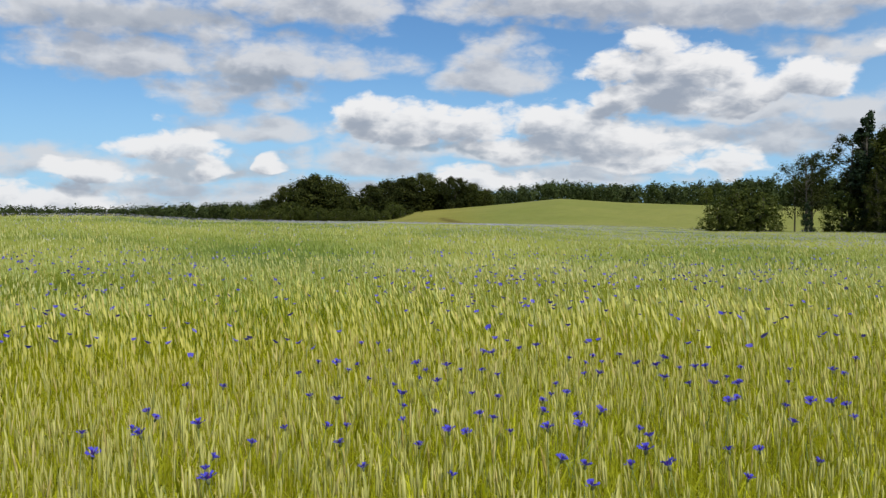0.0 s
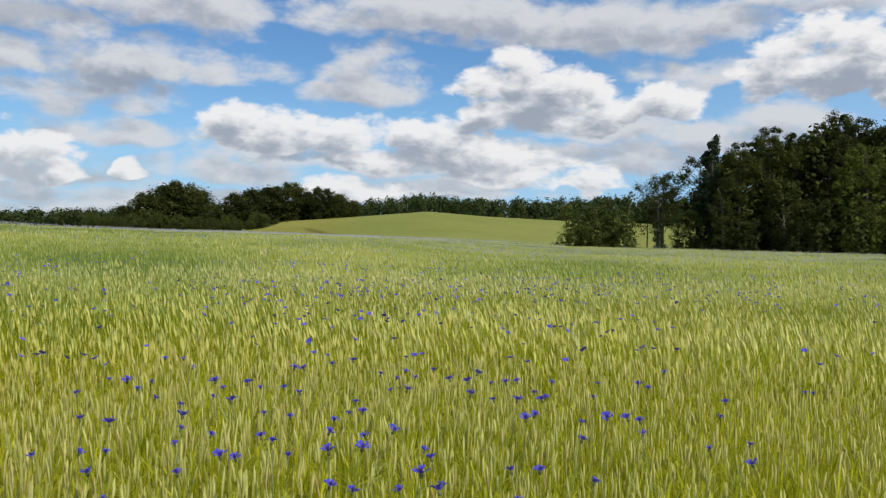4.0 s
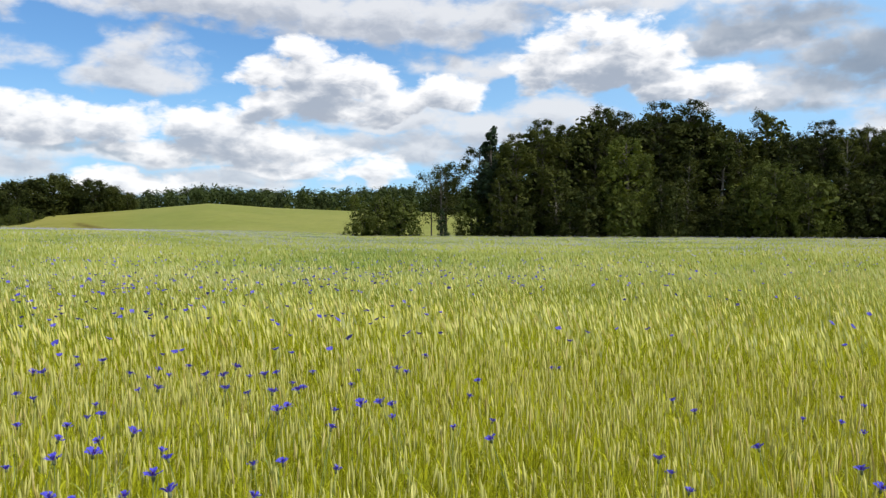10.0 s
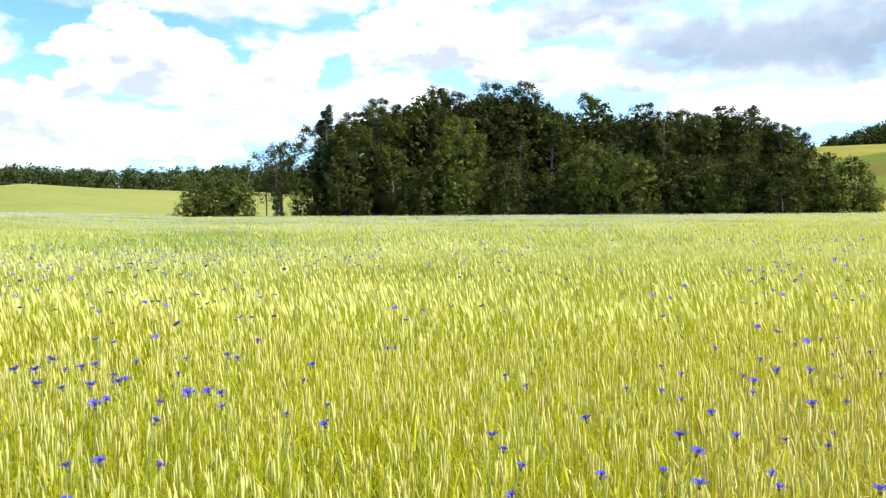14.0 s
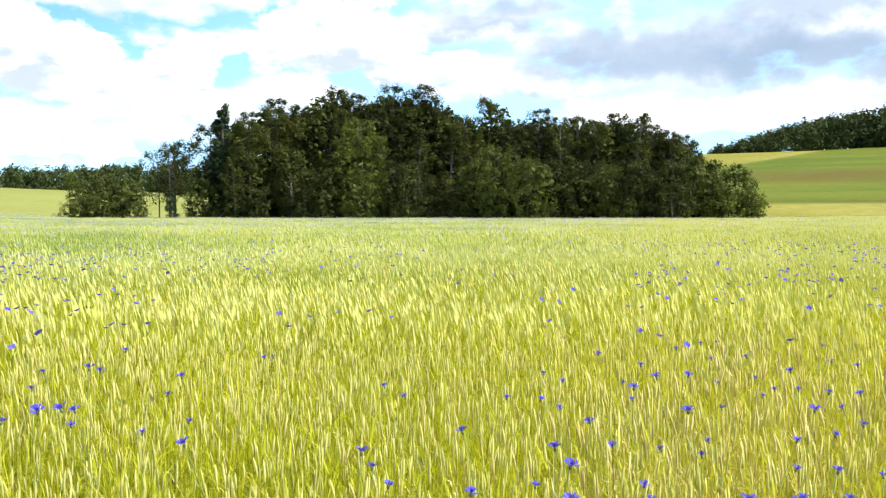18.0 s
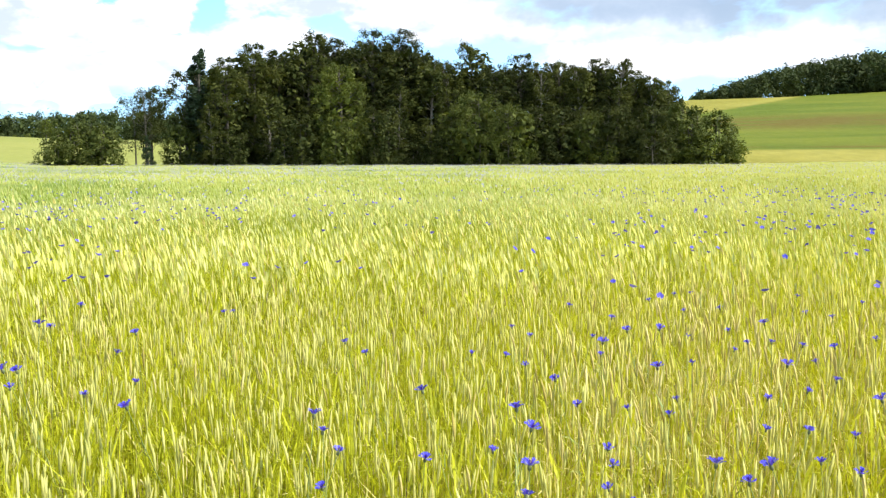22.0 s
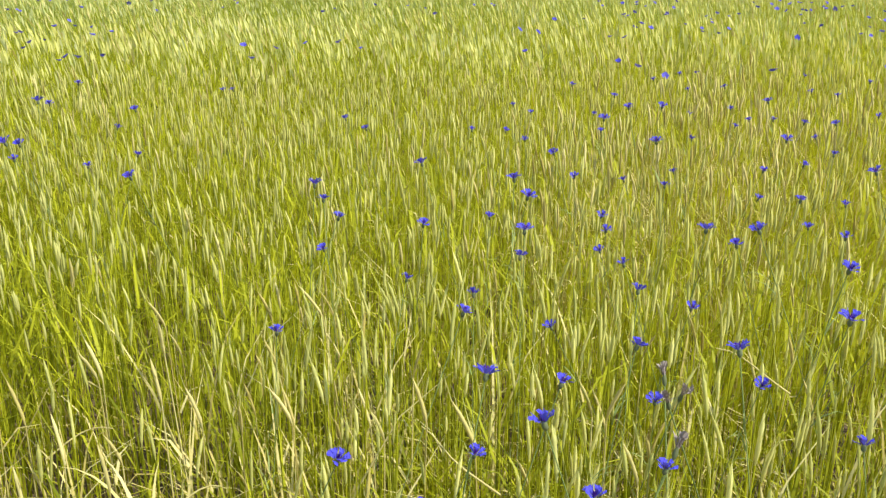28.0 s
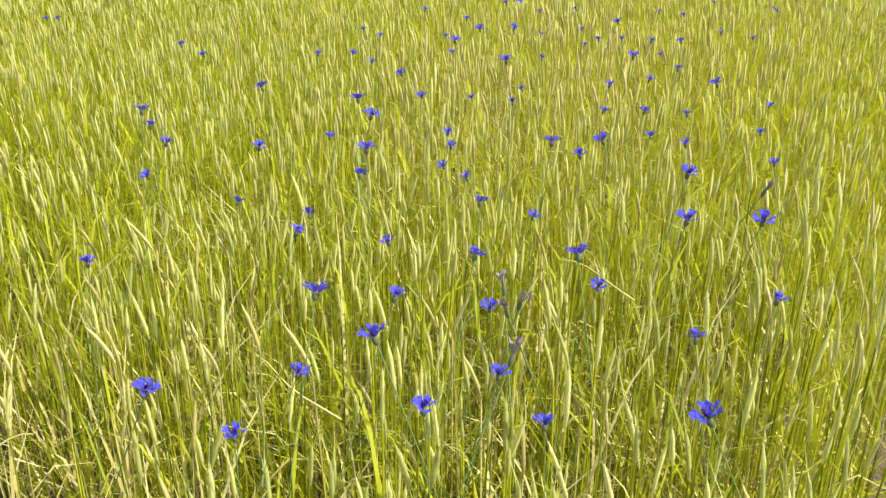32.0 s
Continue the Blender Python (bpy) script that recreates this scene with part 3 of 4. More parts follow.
def make_tree(name, seed, height, width, leaf, bark, clumps, per_clump, size, bare=0.15, top=0.5, belly=0.45, trunks=1, conical=False, spray=0.17):
    """A broadleaf or conifer: trunk(s) with limbs and a crown of leaf clumps. Its label and category are set where it is placed."""
    rng = np.random.default_rng(seed)
    root = new(name)
    wood, centres, spread = [], [], []

    def reach_at(h):
        if conical:
            return (1 - h) ** 0.9 + 0.05
        if h < belly:
            return min(1.0, 0.35 + 0.65 * ((h - bare + 0.06) / (belly - bare + 0.06)) ** 0.7)
        return max(0.12, (1 - ((h - belly) / (1.0 - belly)) ** 2.2) ** (0.62 + 0.2 * (1 - top)))

    for k in range(trunks):
        off = rng.normal(size=2) * width * 0.10 * (trunks > 1)
        lean = rng.normal(size=2) * 0.025 * height
        hs = np.linspace(0, height * rng.uniform(0.86, 0.95), 9)
        f = hs / height
        line = np.stack([off[0] + lean[0] * f ** 1.5 + 0.06 * width * np.sin(f * 5 + k) * f * 0.5, off[1] + lean[1] * f ** 1.5, hs], -1)
        r0 = height * 0.0125 * (1.3 if trunks == 1 else 0.8)
        wood.append(tube(line, r0 * (1 - f * 0.88), 7))
        for _ in range(clumps // trunks):
            h = bare + ((0.97 if conical else 0.955) - bare) * rng.uniform(0, 1) ** 0.85
            reach = reach_at(h)
            ang = rng.uniform(0, 2 * np.pi)
            rad = width * 0.5 * reach * rng.uniform(0.2, 1.0) ** 0.5
            base_h = max(0.02, h - 0.12 * rng.uniform(0.4, 1.2)) * height
            start = np.array([np.interp(base_h, hs, line[:, 0]), np.interp(base_h, hs, line[:, 1]), base_h])
            end = np.array([start[0] + np.cos(ang) * rad, start[1] + np.sin(ang) * rad, h * height])
            mid = (start + end) / 2 + [0, 0, -0.03 * height * rng.uniform(-0.5, 1)]
            wood.append(tube([start, mid, end], np.array([0.2, 0.12, 0.03]) * r0, 3))
            centres.append(end)
            spread.append(spray * width * rng.uniform(0.65, 1.3) * (0.36 + 0.64 * reach))
    part("trunk", mesh_of("trunk", *joined(wood), [bark], smooth_faces=True), root)
    sprays = [leaves(rng, np.array(centres), np.array(spread), per_clump, size, 0.12 if conical else 0.0)]
    if not conical and bare < 0.2:
        # the dense foliage inside the crown
        hs = bare + (0.88 - bare) * rng.uniform(0, 1, clumps * 3)
        rad, ang = np.array([reach_at(h) for h in hs]) * 0.40 * width * np.sqrt(rng.uniform(0, 1, clumps * 3)), rng.uniform(0, 6.28, clumps * 3)
        sprays.append(leaves(rng, np.stack([np.cos(ang) * rad, np.sin(ang) * rad, hs * height], -1), np.full(clumps * 3, 0.06 * width), 3, 0.055 * width))
    part("crown", mesh_of("crown", *joined(sprays), [leaf]), root)
    return root


KINDS = {
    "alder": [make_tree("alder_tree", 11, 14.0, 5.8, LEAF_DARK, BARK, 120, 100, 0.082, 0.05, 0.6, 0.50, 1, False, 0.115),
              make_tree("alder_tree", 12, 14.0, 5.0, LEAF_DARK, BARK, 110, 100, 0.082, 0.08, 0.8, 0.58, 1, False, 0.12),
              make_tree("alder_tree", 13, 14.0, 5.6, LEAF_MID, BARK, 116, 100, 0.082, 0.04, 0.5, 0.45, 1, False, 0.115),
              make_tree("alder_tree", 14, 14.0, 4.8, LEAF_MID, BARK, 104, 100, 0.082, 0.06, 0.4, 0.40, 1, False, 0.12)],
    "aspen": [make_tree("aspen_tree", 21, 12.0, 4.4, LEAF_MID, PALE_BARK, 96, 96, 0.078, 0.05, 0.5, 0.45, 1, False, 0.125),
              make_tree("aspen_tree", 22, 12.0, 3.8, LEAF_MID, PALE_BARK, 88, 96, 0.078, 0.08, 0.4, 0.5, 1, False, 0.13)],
    "maple": [make_tree("maple_tree", 31, 10.0, 4.6, LEAF_LIGHT, BARK, 96, 110, 0.075, 0.05, 0.6, 0.45, 1, False, 0.12)],
    "oak": [make_tree("oak_tree", 41, 11.0, 9.0, LEAF_MID, BARK, 84, 64, 0.23, 0.01, 0.9, 0.42, 1, False, 0.17),
            make_tree("oak_tree", 42, 11.0, 8.0, LEAF_DARK, BARK, 80, 64, 0.23, 0.01, 0.8, 0.42, 1, False, 0.17)],
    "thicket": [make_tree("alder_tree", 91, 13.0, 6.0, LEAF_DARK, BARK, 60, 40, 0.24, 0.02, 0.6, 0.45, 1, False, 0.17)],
    "sallow": [make_tree("sallow_tree", 101, 7.0, 6.2, LEAF_BUSH, BARK, 84, 84, 0.08, 0.02, 0.7, 0.42, 3, False, 0.11),
               make_tree("sallow_tree", 102, 7.0, 5.4, LEAF_DARK, BARK, 76, 84, 0.08, 0.02, 0.6, 0.36, 2, False, 0.12)],
    "spruce": [make_tree("spruce_tree", 51, 12.0, 5.0, LEAF_SPRUCE, BARK, 70, 90, 0.14, 0.04, 0.2, 0.2, 1, True, 0.13)],
    "birch": [make_tree("birch_tree", 61, 9.0, 3.4, LEAF_DARK, BARK, 40, 80, 0.085, 0.34, 0.4, 0.7, 1, False, 0.16),
              make_tree("birch_tree", 62, 9.0, 4.0, LEAF_DARK, BARK, 46, 80, 0.085, 0.30, 0.4, 0.65, 2, False, 0.16)],
    "bush": [make_tree("willow_bush", 71, 5.0, 4.4, LEAF_BUSH, BARK, 60, 64, 0.085, 0.02, 0.4, 0.35, 4, False, 0.12),
             make_tree("willow_bush", 72, 5.0, 3.8, LEAF_BUSH, BARK, 56, 64, 0.085, 0.02, 0.3, 0.3, 4, False, 0.13)],
    "shrub": [make_tree("hazel_shrub", 81, 2.6, 3.0, LEAF_LIGHT, BARK, 24, 60, 0.10, 0.02, 0.6, 0.4, 4),
              make_tree("hazel_shrub", 82, 2.6, 3.2, LEAF_DARK, BARK, 24, 60, 0.10, 0.02, 0.6, 0.4, 4)],
}
TALL = {"alder": 14.0, "aspen": 12.0, "maple": 10.0, "thicket": 13.0, "sallow": 7.0, "oak": 11.0, "spruce": 12.0, "birch": 9.0, "bush": 5.0, "shrub": 2.6}
WORDS = {"alder": "tall dark green alder", "aspen": "slender pale-trunked green aspen",
         "maple": "bright yellow-green young maple", "thicket": "dense dark green alder", "oak": "broad round-crowned dark green oak",
         "sallow": "rounded olive-green sallow",
         "spruce": "narrow dark green spruce", "birch": "thin airy sparse birch",
         "bush": "low many-stemmed green bush", "shrub": "small leafy green shrub"}
used = set()


def plant(kind, az, top_el, r, group, near_words, widen=1.0, pick=None):
    """Stands a tree at an azimuth and distance so that its top reaches the given elevation."""
    rng = random.Random(f"{kind}{az:.2f}{r:.1f}")
    x, y = math.sin(radians(az)) * r, math.cos(radians(az)) * r
    z = float(land_height(x, y))
    tall = EYE_Z + math.tan(radians(top_el)) * r - z
    s = tall / TALL[kind]
    kin = KINDS[kind]
    src = kin[rng.randrange(len(kin)) if pick is None else pick]
    m = Matrix.LocRotScale((x, y, z - 0.05), Euler((0, 0, rng.uniform(0, 6.28))), (s * widen, s * widen, s))
    if src in used:
        ob = copy_thing(src, m @ Matrix.Diagonal((1 / src.scale[0], 1 / src.scale[1], 1 / src.scale[2], 1)))
    else:
        used.add(src)
        ob = src
        ob.matrix_basis = m
    return tagged(ob, f"{WORDS[kind]} {near_words}", "bush" if kind in ("bush", "shrub") else "tree", group)


def build_island():
    """The wood that stands like an island in the field."""
    g, w = "trees of the field wood", "at the edge of the rye field"
    front = [("bush", -24.1, 1.7, 92), ("bush", -23.3, 2.3, 93), ("bush", -22.4, 2.5, 94), ("bush", -21.5, 2.0, 92), ("birch", -19.3, 3.9, 97), ("birch", -16.6, 5.6, 97), ("spruce", -18.9, 1.5, 92),
             ("birch", -19.0, 4.3, 94), ("bush", -16.9, 2.0, 95), ("birch", -18.7, 4.6, 97), ("spruce", -15.6, 7.0, 95), ("alder", -14.2, 6.5, 93),
             ("alder", -12.5, 7.4, 95), ("alder", -10.9, 7.0, 96), ("alder", -9.3, 8.3, 96), ("alder", -7.4, 7.8, 97), ("maple", -7.0, 6.2, 91)]
    rest = [("alder", -5.0, 8.3, 96), ("alder", -3.0, 8.4, 97), ("aspen", -1.3, 6.5, 94), ("alder", 0.2, 6.4, 95), ("aspen", 1.8, 7.6, 98),
            ("alder", 3.1, 6.2, 94), ("alder", 4.5, 6.7, 96), ("aspen", 5.8, 6.2, 94), ("alder", 7.1, 6.3, 96), ("aspen", 8.5, 6.0, 95),
            ("alder", 9.6, 6.5, 97), ("aspen", 10.6, 6.3, 96), ("alder", 11.7, 5.7, 97), ("aspen", 13.0, 5.2, 96), ("aspen", 14.0, 4.9, 98), ("bush", 14.6, 3.4, 95),
            ("bush", 16.5, 3.0, 94), ("shrub", 17.7, 0.9, 93), ("bush", 15.3, 2.4, 92), ("shrub", 11.8, 1.0, 90), ("shrub", 10.0, 0.9, 90)]
    for kind, az, el, r in front + rest:
        plant(kind, az, el, r, g, w, 1.15)
    rng = random.Random(5)
    prof_az, prof = [-16, -14, -9, -3, 0, 5, 10, 13, 15], [5.8, 6.2, 7.4, 7.6, 6.2, 6.1, 5.9, 4.8, 3.6]
    for row, (r, drop) in enumerate(((99, 0.15), (104, 0.1), (92, 2.4))):
        az = -15.0
        while az < 14.5:
            top = float(np.interp(az, prof_az, prof)) - drop - rng.uniform(0, 0.7)
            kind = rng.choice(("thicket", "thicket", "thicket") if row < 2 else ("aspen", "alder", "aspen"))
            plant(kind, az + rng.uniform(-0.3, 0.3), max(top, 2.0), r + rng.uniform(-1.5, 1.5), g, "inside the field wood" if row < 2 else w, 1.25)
            az += rng.uniform(1.3, 2.0) if row < 2 else rng.uniform(3.0, 5.0)
    # rounded lower trees stand in front of the tall ones, thickest in the east
    az = -13.6
    while az < 14.2:
        plant("sallow", az, rng.uniform(1.5, 3.8) + 0.5 * (az > 0) - 0.8 * (az > 12), rng.uniform(88, 91), g, "in front of the taller alders", rng.uniform(0.85, 1.15))
        az += rng.uniform(1.5, 2.9) if az > -1 else rng.uniform(2.6, 4.4)
    az = -15.5
    while az < 17.0:
        plant("shrub", az, rng.uniform(0.1, 0.9), rng.uniform(90, 93), "shrubs along the field wood", "in the wood's shade", 1.3, 0 if az > 9 else 1)
        az += rng.uniform(1.0, 2.2)


def build_west_grove():
    """The two round groves to the west."""
    g, w = "trees of the western grove", "beyond the rye field"
    crowns = [(-52.6, 1.6, 235), (-51.4, 2.4, 238), (-50.2, 3.0, 240), (-49.3, 3.2, 240), (-48.3, 2.6, 238), (-47.4, 1.8, 232),
              (-46.0, 2.6, 236), (-44.8, 2.9, 240), (-43.8, 3.1, 242), (-42.7, 3.35, 244), (-41.7, 2.8, 244), (-40.6, 3.1, 240), (-39.6, 2.7, 242), (-38.6, 2.3, 246)]
    for az, el, r in crowns:
        plant("oak", az, el, r, g, w, 1.35)
    # the maple shape stands in for a pale round willow here
    plant("maple", -24.6, 2.4, 262, g, "shape for a pale willow behind the mound", 1.5)
    for az, el in ((-25.6, 1.45), (-26.3, 1.4), (-28.9, 1.6)):
        plant("shrub", az, el, 252, "bushes on the mound", "on the mound's crest", 1.5, 0)
    rng = random.Random(9)
    for k in range(22):
        az = -54.5 + k * 0.55 + rng.uniform(-0.2, 0.2)
        plant("bush", az, rng.uniform(0.9, 1.5), rng.uniform(214, 224), "bushes along the grove", w, 1.3)


def far_wood(name, label, azs, tops, r0, r1, step, seed):
    """A distant wood, too far to count its trees: crowns of leaf sprays on thin trunks in one mesh."""
    rng = np.random.default_rng(seed)
    pieces = []
    for r in np.linspace(r0, r1, 3):
        for az in np.arange(azs[0], azs[-1], step):
            a, rr = np.radians(az + rng.uniform(-step, step) * 0.5), r + rng.uniform(-8, 8)
            x, y = np.sin(a) * rr, np.cos(a) * rr
            z = float(land_height(x, y))
            top = EYE_Z + np.tan(np.radians(np.interp(np.degrees(a), azs, tops) - rng.uniform(0, 0.28))) * rr
            tall = max(top - z, 3.0)
            lean = rng.uniform(0.75, 1.2)
            n, wide = 14, max(tall * 0.36, 3.2) * lean
            up = rng.uniform(0.06, 1.0, n)
            ang, out = rng.uniform(0, 6.28, n), wide * np.sqrt(np.maximum(1 - ((up - 0.35) / 0.68) ** 2, 0.03)) * np.sqrt(rng.uniform(0.1, 1, n))
            c = np.stack([x + np.cos(ang) * out, y + np.sin(ang) * out, z + tall * (0.04 + 0.84 * up)], -1)
            pieces.append(leaves(rng, c, np.full(n, max(tall * 0.15, 1.8)), 28, max(0.046 * tall, 0.5)))
    tagged(new(name, mesh_of(name, *joined(pieces), [LEAF_FAR])), label, "woods", kind="stuff")


build_island()
build_west_grove()
far_wood("far_wood", "dark green wood along the far ridge", [-76, -66, -63, -58, -53, -46, -37, -33.8, -30, -24.8, -20.5, -12],
         [0.7, 0.65, 0.8, 1.2, 1.45, 1.9, 2.45, 2.9, 2.6, 2.8, 3.0, 3.0], 300, 380, 0.55, 3)
far_wood("hill_wood", "dark wood on the crest of the eastern hill", [15.6, 16.4, 19.1, 22.9, 26.5, 34, 44],
         [3.8, 4.1, 5.15, 5.85, 6.3, 6.6, 6.2], 338, 375, 0.42, 4)


for kin in KINDS.values():
    for src in kin:
        if src not in used:
            for ob in (*src.children_recursive, src):
                bpy.data.objects.remove(ob)


# ---- rye ----
def spindle(z0, length, radius, sides, rings, bumpy=0.0, tilt=(0.0, 0.0)):
    """An ear: a spindle of grain rows, tilted over its length."""
    f = np.linspace(0, 1, rings)
    rad = radius * np.maximum(np.sin(np.pi * np.clip(f * 0.92 + 0.05, 0, 1)) ** 0.6, 0.08)
    rad = rad * (1 + bumpy * np.where(np.arange(rings) % 2, 1, -1))
    line = np.stack([tilt[0] * length * f ** 1.4, tilt[1] * length * f ** 1.4, z0 + length * f * (1 - 0.15 * abs(tilt[0]))], -1)
    return tube(line, rad, sides), line


def blade(z0, length, width, ang, rise, segs):
    """A bent leaf blade."""
    f = np.linspace(0, 1, segs + 1)
    out, up = length * f * (0.45 + 0.3 * f), length * (rise * f - 0.75 * f ** 2.2)
    w = width * np.maximum(1 - f ** 1.6, 0.06)
    d, s = np.array([np.cos(ang), np.sin(ang), 0]), np.array([-np.sin(ang), np.cos(ang), 0])
    mid = d * out[:, None] + np.array([0, 0, 1]) * (z0 + up)[:, None]
    v = np.stack([mid - s * w[:, None] / 2, mid + s * w[:, None] / 2], 1).reshape(-1, 3)
    i = np.arange(segs) * 2
    return v, np.stack([i, i + 1, i + 3, i + 2], -1)


def sliver(p, tip, side):
    """A bristle: a narrow pointed quad."""
    return np.array([p - side, p + side, tip + side * 0.2, tip - side * 0.2]), np.array([[0, 1, 2, 3]])


def stalk_template(rng, level, dry, tiller):
    """One plant of unit height: stem, blades and bearded ear. Slots: 0 stalk and blades, 1 ear, 2 straw."""
    pieces, slots = [], []

    def keep(piece, slot):
        pieces.append(piece)
        slots.extend([slot] * len(piece[1]))

    ear = rng.uniform(0.055, 0.09)
    z0 = 1.0 - ear
    nod = rng.random() < 0.10
    tilt = (-rng.uniform(0.3, 0.55) if nod else rng.normal(-0.07, 0.10), rng.normal() * 0.10)
    green, gold = (2, 2) if dry else (0, 1)
    if level < 2 and tiller:
        for k in range(5 if level == 0 else 3):
            keep(blade(rng.uniform(0.1, 0.55), rng.uniform(0.26, 0.42), rng.uniform(0.005, 0.008), rng.uniform(0, 6.28), rng.uniform(1.5, 1.9), 3 if level == 0 else 2), 2 if rng.random() < 0.12 else green)
        keep(sliver(np.array([0, 0, 0.0]), np.array([0, 0, 0.86]), np.array([0.0022, 0.001, 0])), green)
    elif level == 0:
        keep(tube([[0, 0, 0], [0, 0, z0]], [0.0025, 0.0016], 3), green)
        e, line = spindle(z0, ear, rng.uniform(0.0032, 0.0045), 4, 5, 0.12, tilt)
        keep(e, gold)
        for k in range(4):
            p, a = line[1 + k % 4], rng.uniform(0, 6.28)
            o = np.array([np.cos(a), np.sin(a), 0])
            tip = p + o * rng.uniform(0.008, 0.018) + np.array([tilt[0] * 0.04, tilt[1] * 0.04, rng.uniform(0.03, 0.055)])
            keep(sliver(p, tip, np.cross(o, [0, 0, 1.0]) * 0.0008), gold)
        for k in range(3):
            low = rng.uniform(0.2, 0.8)
            keep(blade(low, rng.uniform(0.12, 0.22), rng.uniform(0.005, 0.009), rng.uniform(0, 6.28), rng.uniform(0.9, 1.4), 2), 2 if rng.random() < (0.45 if low < 0.5 else 0.06) else green)
    elif level == 1:
        keep(sliver(np.array([0, 0, 0.2]), np.array([0, 0, z0]), np.array([0.0026, 0.0008, 0])), green)
        e, line = spindle(z0, ear, 0.0050, 3, 4, 0.0, tilt)
        keep(e, gold)
        a = rng.uniform(0, 6.28)
        o = np.array([np.cos(a), np.sin(a), 0])
        keep(sliver(line[1], line[1] + o * 0.016 + np.array([tilt[0] * 0.04, 0, 0.055]), np.cross(o, [0, 0, 1.0]) * 0.0014), gold)
        keep(blade(rng.uniform(0.4, 0.8), rng.uniform(0.14, 0.24), 0.010, rng.uniform(0, 6.28), rng.uniform(0.9, 1.4), 2), green)
    elif level == 2 and tiller:
        for k in range(3):
            keep(blade(rng.uniform(0.35, 0.7), rng.uniform(0.24, 0.36), 0.012, rng.uniform(0, 6.28), rng.uniform(1.4, 1.9), 1), green)
    elif level == 2:
        keep(sliver(np.array([0, 0, 0.45]), np.array([0, 0, z0]), np.array([0.003, 0.001, 0])), green)
        a = rng.uniform(-0.6, 0.6)
        p, q = np.array([0, 0, z0]), np.array([tilt[0] * ear, tilt[1] * ear, 1.02])
        s1, m = np.array([np.cos(a), np.sin(a), 0]) * 0.0082, (p + q) / 2
        keep((np.array([p, m + s1, q, m - s1]), np.array([[0, 1, 2, 3]])), gold)
        keep(blade(rng.uniform(0.5, 0.8), 0.2, 0.013, rng.uniform(0, 6.28), rng.uniform(0.9, 1.4), 1), green)
    else:
        wide = 0.010 if level == 3 else 0.018
        for k in range(5):
            o, a = rng.normal(size=2) * 0.14, rng.uniform(-0.7, 0.7)
            top = rng.uniform(-0.16, 0.02)
            p = np.array([o[0], o[1], z0 + top - 0.02])
            keep(sliver(p, p + [tilt[0] * 0.1, 0, ear * 1.5], np.array([np.cos(a), np.sin(a), 0]) * wide), gold if k < 3 else green)
        keep(blade(0.55, 0.32, 0.05, rng.uniform(0, 6.28), 1.1, 1), green)
    v, f = joined(pieces)
    return v, f, np.array(slots)


# Thin or dry spots in the crop: place and radius.
THIN = [(-0.68, 1.62, 0.34), (-0.30, 1.15, 0.22), (0.09, 1.30, 0.13), (0.58, 1.50, 0.13), (0.62, 1.12, 0.14), (-1.1, -0.9, 0.25), (-0.8, 2.7, 0.22)]
DRY = [(-0.62, 1.30, 0.5), (-0.40, 1.05, 0.3), (-0.24, 2.0, 0.16), (-0.68, 1.62, 0.34), (-0.3, 1.2, 0.3), (0.75, 2.9, 0.5), (-0.9, -0.7, 0.4), (1.3, 3.6, 0.6), (-0.2, 0.9, 0.2)]


def inside(x, y, spots):
    v = np.zeros(len(x))
    for a, b, r in spots:
        v = np.maximum(v, 1 - smooth(r * 0.6, r * 1.2, np.hypot(x - a, y - b)))
    return v


WAY_A, WAY_B = np.array([-0.26, -0.53]), np.array([0.14, 0.18])


def off_path(x, y):
    """Distance on the ground from the line that the viewer walks."""
    p, d = np.stack([x, y], -1), WAY_B - WAY_A
    t = np.clip(((p - WAY_A) @ d) / (d @ d), 0, 1)
    return np.linalg.norm(p - (WAY_A + t[..., None] * d), axis=-1)


def patches(x, y, scale, seed):
    """Smooth random field between 0 and 1."""
    rng = np.random.default_rng(seed)
    v = np.zeros_like(x)
    for k in range(7):
        a, ph, s = rng.uniform(0, 6.28), rng.uniform(0, 6.28), scale * rng.uniform(0.5, 1.8)
        v += np.sin((x * np.cos(a) + y * np.sin(a)) / s * 6.28 + ph)
    return 1 / (1 + np.exp(-v))


def field_edge(az):
    """How far the rye reaches."""
    return np.interp(az, [-90, -50, -30, -25.5, -24, 15, 18, 26, 60], [125, 122, 118, 110, 91, 91, 96, 118, 120])


def scatter(rng, r0, r1, density):
    """Random places on the field between two distances from the path, inside the part of it that is seen."""
    lo, hi = radians(-76), radians(40)
    n = int(density * (hi - lo) / 2 * ((r1 + 0.8) ** 2 - max(r0 - 0.8, 0) ** 2))
    a, r = rng.uniform(lo, hi, n), np.sqrt(rng.uniform(max(r0 - 0.8, 0) ** 2, (r1 + 0.8) ** 2, n))
    x, y = np.sin(a) * r - 0.05, np.cos(a) * r - 0.2
    d = off_path(x, y)
    az = np.degrees(np.arctan2(x, y))
    from_a, from_b = np.degrees(np.arctan2(x - WAY_A[0], y - WAY_A[1])), np.degrees(np.arctan2(x - WAY_B[0], y - WAY_B[1]))
    keep = (d >= r0) & (d < r1) & (np.hypot(x, y) < field_edge(az)) & (from_a > -73) & (from_b < 39) & (from_b > -130)
    return x[keep], y[keep]


